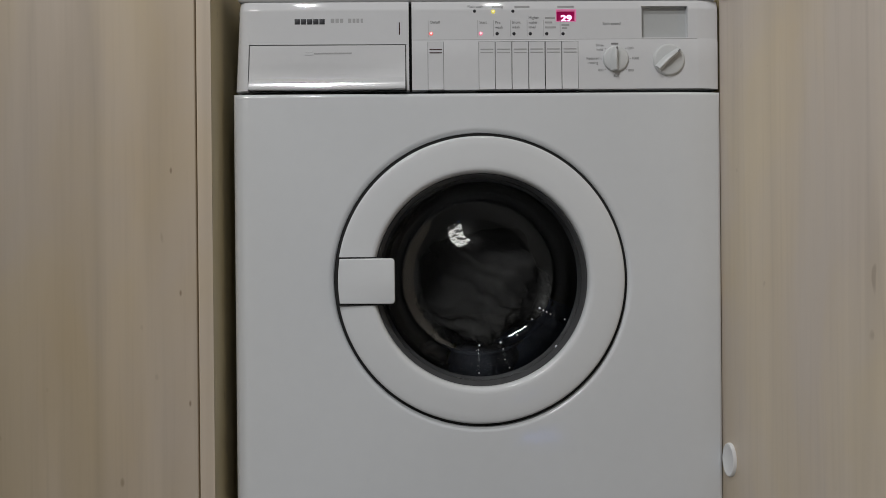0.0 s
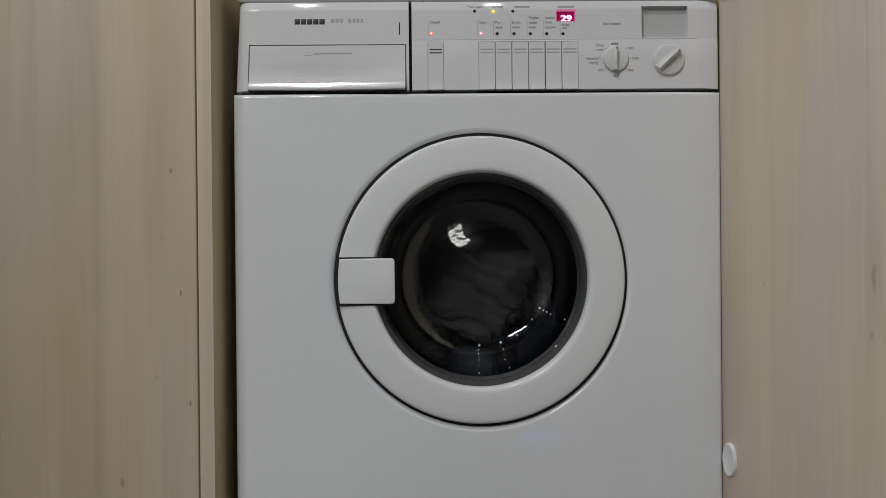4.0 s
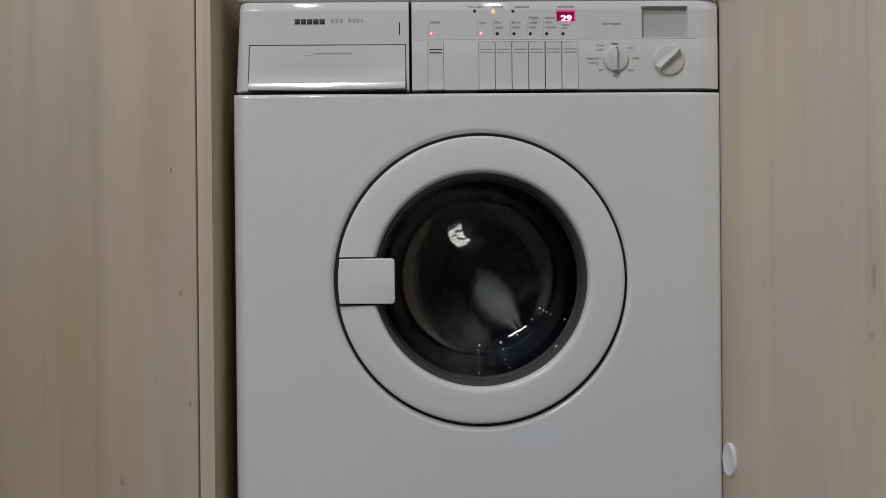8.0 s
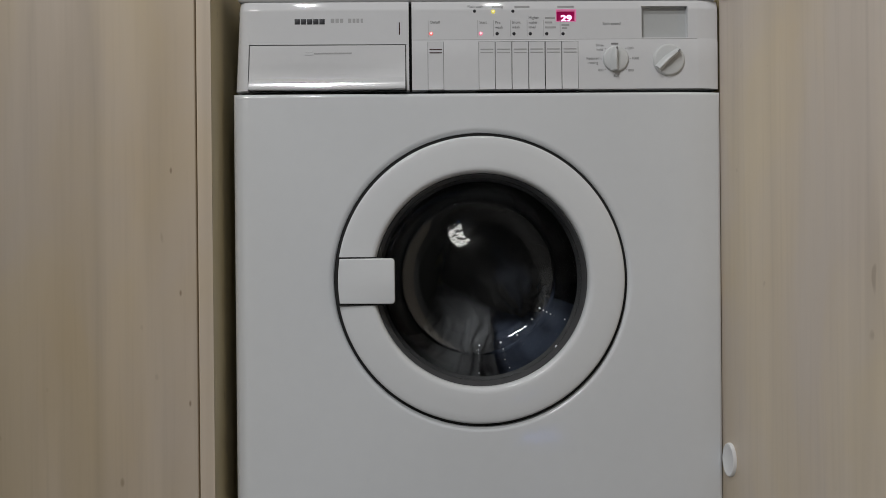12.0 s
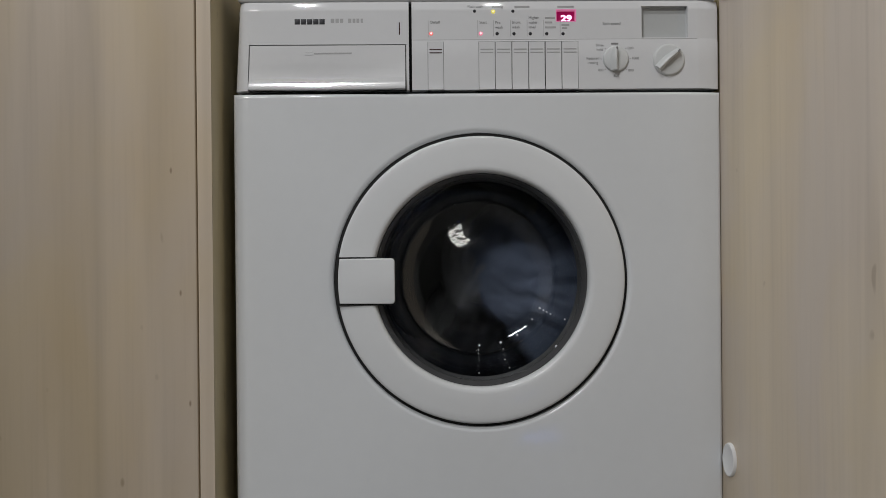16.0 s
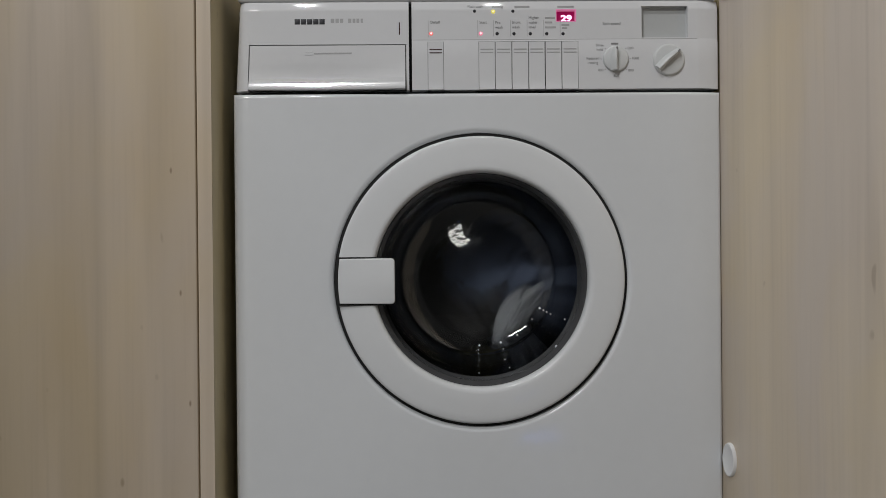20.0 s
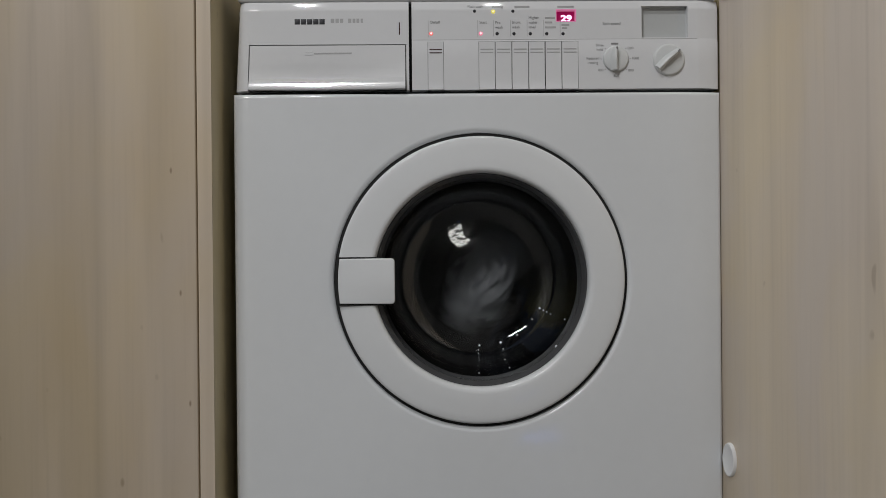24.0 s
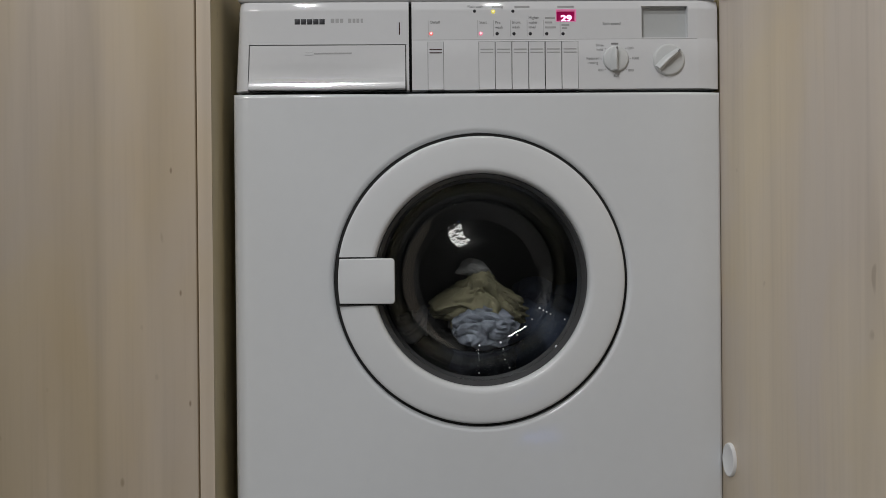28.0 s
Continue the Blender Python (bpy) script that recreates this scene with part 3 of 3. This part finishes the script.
for bx0, bx1, bz0, bz1 in ((DISPLAY[0], DISPLAY[1], DISPLAY[3] - 0.0009, DISPLAY[3]), (DISPLAY[0], DISPLAY[1], DISPLAY[2], DISPLAY[2] + 0.0009),
                           (DISPLAY[0], DISPLAY[0] + 0.0009, DISPLAY[2] + 0.0009, DISPLAY[3] - 0.0009), (DISPLAY[1] - 0.0009, DISPLAY[1], DISPLAY[2] + 0.0009, DISPLAY[3] - 0.0009)):
    # pink glow put into the rim, which holds no lamp
    part("bezel", box(bx0, bx1, right_face(0, bz1) - 0.0002, 0.004, bz0, bz1, 0.0002, 1), BEZEL, screen, "display rim given a pale pink glow of its own")
digits = letters("digits", "29", 0.1105, 0.8318, 0.0106, DIGIT, screen, 0.0026, label="glowing pink digits", bold=0.00035)
for v in digits.data.vertices:
    v.co.x = 0.1105 + (v.co.x - 0.1105) * 1.3
part("card_pocket", box(POCKET_AT[0] - 0.001, POCKET_AT[1] + 0.001, 0.004, 0.008, POCKET_AT[2] - 0.001, POCKET_AT[3] + 0.001), POCKET, panel, "recessed grey card window")


for x, z, mat, r in ((-0.0579, 0.8124, RED_LED, 0.0024), (0.0034, 0.8121, PINK_LED, 0.0024), (0.0190, 0.8391, YELLOW_LED, 0.0026),
                     (-0.0040, 0.8400, DARK_PRINT, 0.0020), (0.0434, 0.8397, DARK_PRINT, 0.0020), (0.0237, 0.8120, DARK_PRINT, 0.0021), (0.0446, 0.8118, DARK_PRINT, 0.0021),
                     (0.0648, 0.8117, DARK_PRINT, 0.0021), (0.0851, 0.8116, DARK_PRINT, 0.0021), (0.1053, 0.8115, DARK_PRINT, 0.0021)):
    part("indicator_lamp", lathe([(0, right_face(x, z) - 0.0014), (r * 0.6, right_face(x, z) - 0.0011), (r, right_face(x, z)), (r, FACE + 0.004)], x, z, 16), mat, panel)
for x, z, mat in ((-0.0579, 0.8124, LED_CORE), (0.0034, 0.8121, LED_CORE), (0.0190, 0.8391, YELLOW_CORE)):
    y = right_face(x, z) - 0.0016
    part("lamp_core", lathe([(0, y), (0.0011, y), (0.0013, y + 0.0006)], x, z, 12), mat, panel)
for x in (-0.0616, -0.0005, 0.0190, 0.0400, 0.0606, 0.0812, 0.1015):
    part("tick", box(x, x + 0.0005, FACE - 0.0002, FACE + 0.0022, 0.8085, 0.8285), PALE_PRINT, panel)

T = FACE - 0.00025
for words, x, z, size, align in (("On/off", -0.0595, 0.8263, 0.0048, "LEFT"), ("Start", 0.0018, 0.8260, 0.0048, "LEFT"), ("Pre\nwash", 0.0212, 0.8227, 0.0048, "LEFT"),
                                 ("Short\nwash", 0.0420, 0.8228, 0.0048, "LEFT"), ("Higher\nwater\nlevel", 0.0626, 0.8256, 0.0048, "LEFT"),
                                 ("Spin speed", 0.1656, 0.8237, 0.0052, "CENTER"), ("Main wash", -0.0030, 0.8456, 0.0046, "CENTER"), ("Rinsing", 0.0245, 0.8454, 0.0046, "CENTER")):
    letters("key_text", words, x, z, size, PRINT, panel, right_face(x, z - 0.0018) - 0.0003, align)
L = T - 0.0007
for words, x, z, align in (("Rinse\nhold", 0.1505, 0.7940, "CENTER"), ("Reduced\nironing", 0.1418, 0.7778, "CENTER"), ("1200", 0.1878, 0.7929, "CENTER"), ("1000", 0.1945, 0.7803, "CENTER"),
                           ("800", 0.1890, 0.7655, "CENTER"), ("600", 0.1707, 0.7590, "CENTER"), ("400", 0.1515, 0.7659, "CENTER")):
    letters("dial_text", words, x, z, 0.0046, PRINT, panel, L, align)
for x0, x1, z in ((0.0455, 0.0640, 0.8452), (0.0985, 0.1190, 0.8449), (0.0830, 0.0955, 0.8311), (0.0830, 0.0920, 0.8255), (0.0830, 0.0965, 0.8195), (0.1035, 0.1130, 0.8225), (0.1040, 0.1105, 0.8185)):
    part("print_bar", box(x0, x1, right_face(x0, z - 0.001) - 0.0003, right_face(x0, z + 0.0011), z - 0.0011, z + 0.0011), PALE_PRINT, panel)
part("print_bar", box(0.1645, 0.1735, L, L + 0.0004, 0.7975, 0.7997), PRINT, panel)
for k in range(5):
    part("brand_block", box(-0.2258 + 0.0076 * k, -0.2258 + 0.0076 * k + 0.0066, left_face(0, 0.825) - 0.0002, left_face(0, 0.832), 0.8245, 0.8312, 0.0001), DARK_PRINT, fascia)
for x0, x1 in ((-0.1814, -0.1770), (-0.1755, -0.1715), (-0.1700, -0.1660), (-0.1600, -0.1560), (-0.1545, -0.1510), (-0.1497, -0.1462), (-0.1445, -0.1418)):
    part("model_bar", box(x0, x1, left_face(0, 0.826) - 0.0002, left_face(0, 0.832), 0.8262, 0.8314), PALE_PRINT, fascia)
for x0, x1, z in ((-0.2130, -0.2040, 0.7905), (-0.2130, -0.2040, 0.7872), (-0.2025, -0.1560, 0.7888)):
    part("embossed_bar", box(x0, x1, drawer_face(-0.19, z) - 0.0004, -0.002, z - 0.0008, z + 0.0008), PALE_PRINT if z == 0.7888 else PLASTIC, drawer)


def knob(x, z, r, turn, label):
    base = L + 0.0002
    body = part("dial", lathe([(0, base - 0.0032), (r * 0.86, base - 0.0032), (r * 0.93, base - 0.0027), (r, base - 0.0008), (r, base + 0.003)], x, z, 56), KNOB, panel, label)
    ridge = bmesh.new()
    crest = [(-0.0008, -r * 0.90, 0.0060), (-0.0020, -r * 0.2, 0.0088), (-0.0014, r * 0.62, 0.0088), (-0.0006, r * 0.86, 0.0055)]
    rows = []
    for cx, cz, h in crest:
        wide = 0.0052 - 0.0022 * (cz / r) if cz > 0 else 0.0058
        rows.append([ridge.verts.new(p) for p in ((cx - wide, 0.0, cz), (cx - wide * 0.45, -h * 0.8, cz), (cx, -h, cz), (cx + 0.0012, -h, cz), (cx + wide * 0.46, -h * 0.80, cz), (cx + wide * 0.80, 0.0, cz))])
    for a, b in zip(rows, rows[1:]):
        for k in range(5):
            ridge.faces.new((a[k], a[k + 1], b[k + 1], b[k]))
    ridge.faces.new(rows[0])
    ridge.faces.new(rows[-1][::-1])
    ob = new("grip", mesh_of("grip", ridge, KNOB))
    ob.parent, ob.matrix_basis = body, pose(x, base - 0.0022, z, 0, turn, 0)
    mark = new("pointer", mesh_of("pointer", box(-0.0014, 0.0008, -0.0086, -0.004, r * 0.62, r * 0.80), PRINT, 0))
    mark.parent, mark.matrix_basis = body, pose(x, base - 0.0022, z, 0, turn, 0)
    # grey ring that paints a shadow line round the dial
    part("dial_shadow_gap", lathe([(r, base + 0.0006), (r + 0.0009, base + 0.0004), (r + 0.0009, base + 0.003)], x, z, 56), PRINT, body)
    return body


knob(0.1701, 0.7798, 0.0160, 0, "round white dial with a straight grip")
knob(0.2360, 0.7780, 0.0198, 48, "larger round white dial with a slanting grip")
for k in range(8):
    a = radians(45 * k)
    tick = new("dial_tick", mesh_of("dial_tick", box(-0.0003, 0.0003, 0, 0.0004, 0.0172, 0.0188), PRINT, 0))
    tick.parent, tick.matrix_basis = panel, Matrix.Translation(-origin_of(panel)) @ pose(0.1701, L, 0.7798, 0, 45 * k, 0)

# the whole control panel sits a little behind the door front
for ob in (fascia, drawer, panel):
    ob.location.y += 0.006
    ob.location.z += 0.0013

# ---- laundry in the drum ----
def fabric(name, colour, vary=0.14):
    return material(name, colour, 0.85, vary=vary, scale=14, bump=0.5, bump_scale=420)


BLUE_TERRY, OLIVE, PALE, NAVY = fabric("pale_blue_cotton", (0.112, 0.124, 0.148)), fabric("olive_cotton", (0.150, 0.137, 0.080)), fabric("pale_grey_cotton", (0.142, 0.146, 0.152)), fabric("navy_terry", (0.056, 0.072, 0.112))
CHARCOAL, DENIM, IVORY = fabric("charcoal_cotton", (0.0115, 0.0110, 0.0104)), fabric("dark_denim", (0.014, 0.017, 0.025)), fabric("ivory_cotton", (0.23, 0.23, 0.225))


def crest(u):
    """A soft fold: rounded on top, pinched in the valley."""
    return abs(math.cos(math.pi * u)) ** 0.6


def bundle(name, label, mat, size, seed, folds=3.0, depth=0.26, lean=0.0, peak=0.0, roll=None, n=120):
    """Wet cloth bunched up: long winding folds that run one way, finer creases across them, a sagging outline; roll: the place of a rolled-up end."""
    bm = bmesh.new()
    off = Vector((seed * 3.7, seed * 1.3, seed * 2.1))
    way = Vector((math.cos(radians(lean)), 0.35, math.sin(radians(lean))))
    rows = []
    for i in range(n // 2 + 1):
        th = math.pi * i / (n // 2)
        row = []
        for j in range(n):
            ph = 2 * math.pi * j / n
            d = Vector((math.sin(th) * math.cos(ph), math.sin(th) * math.sin(ph), math.cos(th)))
            warp = d + 0.55 * noise.noise_vector(d * 1.1 + off) + 0.16 * noise.noise_vector(d * 3.1 + off)
            u = warp.dot(way) * folds
            big = crest(u * 0.5 + 0.5 * noise.noise(d * 1.7 + off))
            small = crest(u * 1.35 + 0.9 * noise.noise(d * 2.4 - off))
            fine = noise.noise(warp * 7.0 + off)
            if roll:
                px, pz = d.x - roll[0], d.z - roll[1]
                rho = math.hypot(px, pz)
                w = max(0.0, 1 - rho / roll[2]) ** 0.8 if d.y < 0 else 0.0
                spiral = crest(rho * 2.1 / roll[2] + math.atan2(pz, px) / (2 * math.pi))
                big, small = big + (spiral - big) * w * 0.6, small + (spiral - small) * w * 0.6
            r = 0.80 + depth * (0.62 * big + 0.38 * small + 0.10 * fine) + 0.34 * noise.noise(d * 1.25 + off * 2)
            x, z = d.x * size[0] * r, d.z * size[2] * r
            if peak:
                x *= 1 - peak * max(-0.6, d.z)
                z -= 0.5 * peak * size[2] * abs(d.x) ** 1.6
            row.append(bm.verts.new((x, d.y * size[1] * r, z)))
        rows.append(row)
    for a, b in zip(rows, rows[1:]):
        for j in range(n):
            k = (j + 1) % n
            bm.faces.new((a[j], a[k], b[k], b[j]))
    bmesh.ops.remove_doubles(bm, verts=bm.verts, dist=1e-5)
    ob = new(name, mesh_of(name, bm, mat, 80))
    return tagged(ob, label, "laundry", "laundry in the drum")


towel = bundle("blue_towel", "wet pale blue cotton towel rolled up in the drum", BLUE_TERRY, (0.043, 0.036, 0.032), 1, 3.0, 0.34, 70, roll=(0.5, 0.05, 0.42))
olive = bundle("olive_cloth", "wet olive green cotton cloth heaped in the drum", OLIVE, (0.052, 0.036, 0.040), 2, 3.6, 0.42, 60, peak=0.6)
pale = bundle("grey_shirt", "wet pale grey cotton shirt twisted in the drum", PALE, (0.050, 0.036, 0.074), 3, 3.2, 0.32, 20)
navy = bundle("navy_towel", "wet dark navy towel in the drum", NAVY, (0.100, 0.044, 0.082), 4, 3.4, 0.26, -35)
charcoal = bundle("charcoal_shirt", "wet charcoal cotton shirt pressed near the door glass", CHARCOAL, (0.092, 0.040, 0.080), 5, 5.0, 0.22, 60)
denim = bundle("denim_trousers", "wet dark denim trousers at the bottom of the drum", DENIM, (0.105, 0.07, 0.055), 6, 3.0, 0.3, 30)
sock = bundle("pale_sock", "small wet pale grey sock in the drum", PALE, (0.018, 0.018, 0.044), 7, 2.0, 0.34, 10)
ivory = bundle("ivory_cloth", "small wet ivory cloth in the drum", IVORY, (0.023, 0.012, 0.014), 8, 1.2, 0.2, 90, peak=0.3)

START, STOP = 4.1, 24.75
# the way round behind the others: bottom, right side and top of the drum; share of the round, right, up, in
ROUND = [(0.28, 0.01, -0.135, 0.315), (0.45, 0.10, -0.10, 0.33), (0.62, 0.135, -0.01, 0.32), (0.80, 0.085, 0.06, 0.25)]


SPIN = -380.0


def tumble(ob, first, shows, last, lie):
    """Rows for a cloth that lies still, is carried round by the drum, falls forward to the glass now and then (time, right, up, in and, where it shows, its tilt), and lies still again."""
    knots = [(START, first[0], first[1], first[2])] + shows + [(STOP, last[0], last[1], last[2])]
    way = [knots[0][:4]]
    for a, b in zip(knots, knots[1:]):
        gap = b[0] - a[0]
        rounds = 0 if gap < 0.62 else max(1, round(gap / 0.95))
        for k in range(rounds):
            t0, span = a[0] + gap * k / rounds, gap / rounds
            way += [(t0 + span * f, x, z, y) for f, x, z, y in ROUND]
            if k + 1 < rounds:
                way.append((t0 + span, 0.01, -0.02, 0.30))
        way.append(b[:4])
    times = [w[0] for w in way]
    turns = [(START, 0.0)]
    for t, tilt in [(k[0], k[4]) for k in shows if len(k) > 4] + [(STOP, lie)]:
        t0, a0 = turns[-1]
        most = a0 + SPIN * (t - t0)
        turns.append((t, most + (tilt - most + 180) % 360 - 180))
    n = round((STOP - START) * 20)
    rows = [(0.0, pose(AX + first[0], first[2], AZ + first[1]))]
    for i in range(n + 1):
        t = START + (STOP - START) * i / n
        x, z, y = (float(np.interp(t, times, [w[k] for w in way])) for k in (1, 2, 3))
        rows.append((t, pose(AX + x, y, AZ + z, 0, float(np.interp(t, [u[0] for u in turns], [u[1] for u in turns])), 0)))
    for t, drop, lean in ((25.2, 0.0008, 1), (26.0, 0.002, 2.5), (28.0, 0.0025, 3)):
        rows.append((t, pose(AX + last[0] + drop * 0.7, last[2], AZ + last[1] - drop, 0, turns[-1][1] + lean, 0)))
    walk(ob, rows)


def motions():
    # each cloth: where it lies at first, where it comes forward to the glass (time, right, up, in), where it lies at last and its tilt there
    tumble(towel, (0.06, -0.165, 0.30), [(5.7, 0.085, -0.03, 0.22), (6, 0.066, -0.025, 0.19), (6.25, 0.05, -0.03, 0.22), (6.55, 0.06, -0.02, 0.165), (7.5, 0.07, 0.03, 0.175), (7.75, 0.04, -0.01, 0.18), (8.6, 0, 0, 0.165), (10.2, 0.06, 0.01, 0.165), (10.5, 0.035, -0.02, 0.17), (11.5, 0.015, -0.01, 0.165), (12.45, 0, -0.02, 0.19), (13.5, 0.04, -0.02, 0.17), (14.45, 0.02, -0.015, 0.165), (14.75, -0.02, -0.075, 0.17), (15, 0.105, 0, 0.225), (15.95, 0.03, 0.05, 0.21), (17, 0.05, 0.01, 0.18), (17.5, 0.105, -0.02, 0.2), (18, 0.03, -0.055, 0.165), (18.95, 0.055, -0.055, 0.185), (19.95, 0.05, -0.065, 0.2), (21, 0.085, -0.03, 0.225), (21.5, 0.025, -0.07, 0.18), (22.5, 0.02, 0, 0.17), (23.75, 0.045, -0.015, 0.2), (24, 0.03, 0, 0.27)], (0.008, -0.066, 0.145), 0)
    tumble(olive, (-0.03, -0.155, 0.24), [(5.5, 0.055, 0.03, 0.21), (6.5, 0.004, -0.03, 0.18), (9, 0.035, 0.01, 0.215, 95), (13, 0.04, 0.01, 0.2), (17.2, -0.03, -0.02, 0.26), (21.5, 0.06, 0.012, 0.165), (22.6, 0, 0, 0.22), (24.45, 0.07, 0.03, 0.19)], (0.006, -0.026, 0.160), 0)
    tumble(pale, (-0.03, -0.17, 0.29), [(5.5, -0.03, -0.02, 0.165), (6.5, -0.048, -0.02, 0.165), (7.5, -0.002, -0.02, 0.165), (7.95, -0.02, -0.06, 0.25), (8.7, 0.012, -0.015, 0.165), (10.2, 0.008, -0.025, 0.16), (10.6, 0.02, -0.06, 0.17), (11, 0.105, 0, 0.215, 12), (11.25, -0.008, -0.045, 0.165), (12, -0.02, -0.085, 0.225, 5), (12.5, 0.005, 0, 0.185), (13.5, -0.02, -0.02, 0.165), (14.5, 0.05, 0, 0.17), (15.5, 0.03, 0.035, 0.17), (16, 0.015, 0.035, 0.185, 35), (16.95, -0.035, -0.06, 0.19, 30), (17.5, 0.022, -0.055, 0.18), (18, 0.024, -0.004, 0.16), (19, 0.005, -0.005, 0.182, 40), (20.5, 0.008, -0.008, 0.152), (21, 0.048, -0.075, 0.225, 48), (21.5, 0, -0.065, 0.155), (22.5, 0.03, -0.02, 0.165), (23.5, 0, -0.035, 0.165), (23.98, 0.012, 0, 0.195, 45), (24.2, 0.005, 0, 0.155), (24.5, -0.04, -0.085, 0.175)], (-0.008, -0.110, 0.205), 8)
    tumble(navy, (0.105, -0.125, 0.285), [(6, 0.055, -0.005, 0.205), (6.72, 0, -0.03, 0.165), (7.72, -0.01, -0.02, 0.17), (8.5, 0.05, 0.01, 0.175), (9.5, 0, -0.015, 0.165), (10, 0.075, -0.07, 0.21), (10.5, -0.01, -0.01, 0.185), (11.2, 0.06, 0.01, 0.19), (12, 0.09, -0.085, 0.26), (12.5, 0, 0, 0.22), (13.6, 0, -0.01, 0.175), (14.48, 0, -0.005, 0.17), (15.5, 0, -0.01, 0.175), (16, 0.09, 0, 0.162, 60), (16.5, 0, -0.045, 0.165), (17, 0.035, 0.015, 0.158, 50), (18, 0.06, 0, 0.215), (19, 0.085, 0.0, 0.215), (19.5, 0.02, 0, 0.22), (20, 0.06, 0.01, 0.2), (20.5, 0.065, -0.06, 0.2), (21, 0.08, 0.012, 0.19, 0), (22.4, 0, -0.02, 0.18)], (0.104, -0.096, 0.285), 30)
    tumble(charcoal, (0.012, -0.010, 0.158), [(5.75, 0.0, -0.01, 0.165), (6.05, -0.02, -0.02, 0.18), (7.05, 0.0, -0.01, 0.18), (8.1, 0.0, 0.0, 0.19), (9.1, 0.01, -0.02, 0.18), (10.0, 0.02, -0.03, 0.18), (11.0, -0.03, -0.02, 0.19), (12.1, 0.0, -0.01, 0.165), (13.1, 0.0, 0.0, 0.18), (14.0, 0.01, -0.02, 0.17), (15.1, 0.0, 0.0, 0.18), (17.5, 0.0, 0.0, 0.18), (18.5, 0.0, -0.01, 0.165), (19.5, 0.0, 0.0, 0.165),
                                        (20.0, 0.0, -0.03, 0.2), (21.0, -0.01, -0.02, 0.19), (22.0, 0.02, 0.0, 0.18), (23.0, 0.0, 0.0, 0.18), (24.0, -0.02, -0.03, 0.205)], (-0.080, -0.130, 0.20), 0)
    tumble(denim, (0.0, -0.165, 0.225), [(6.9, 0.01, -0.06, 0.24), (9.2, 0.0, -0.05, 0.24), (12.1, 0.02, -0.06, 0.24), (15.0, 0.0, -0.06, 0.24), (18.5, 0.0, -0.05, 0.24), (19.6, 0.0, -0.06, 0.24), (22.2, 0.0, -0.06, 0.24), (23.9, 0.02, -0.06, 0.24)], (0.0, -0.160, 0.21), 0)
    tumble(sock, (0.03, -0.17, 0.27), [(6.2, -0.018, 0, 0.165), (7.7, 0.055, 0.045, 0.165), (8, 0.03, -0.035, 0.16, -42), (10, 0.12, -0.01, 0.175, 50), (11, 0.068, -0.05, 0.16, 15), (11.5, 0.055, -0.04, 0.155), (12.2, 0.065, 0, 0.165), (13.2, 0, 0, 0.18), (15, 0.1, 0.035, 0.19), (16, -0.05, -0.06, 0.225), (17.5, -0.012, -0.012, 0.175), (18, 0.105, -0.01, 0.175, 20), (19, 0.056, -0.052, 0.175, 40), (20, 0.06, -0.05, 0.15), (21, 0.05, -0.075, 0.185, 38), (22.6, 0.05, 0, 0.17), (23.7, 0.055, -0.02, 0.17)], (-0.098, -0.082, 0.170), 25)
    tumble(ivory, (-0.05, -0.18, 0.2), [(5.5, 0.075, -0.045, 0.165), (7.7, 0.03, -0.062, 0.16), (8.55, 0.0, -0.05, 0.155), (12.5, 0.085, -0.015, 0.165), (16.0, 0.02, 0.03, 0.17), (18.0, 0.03, -0.055, 0.15), (20.0, 0.03, 0.03, 0.18), (22.3, 0.05, 0.0, 0.17)], (-0.004, 0.014, 0.150), 0)
    rows = [(0.0, pose(AX, DY - 0.29, AZ, 0, 0, 0)), (START, pose(AX, DY - 0.29, AZ, 0, 0, 0))]
    n = round((STOP - START) * 10)
    for i in range(1, n + 1):
        rows.append((START + (STOP - START) * i / n, pose(AX, DY - 0.29, AZ, 0, -33.0 * i, 0)))
    rows.append((28.0, pose(AX, DY - 0.29, AZ, 0, -33.0 * n, 0)))
    walk(drum, rows)


motions()
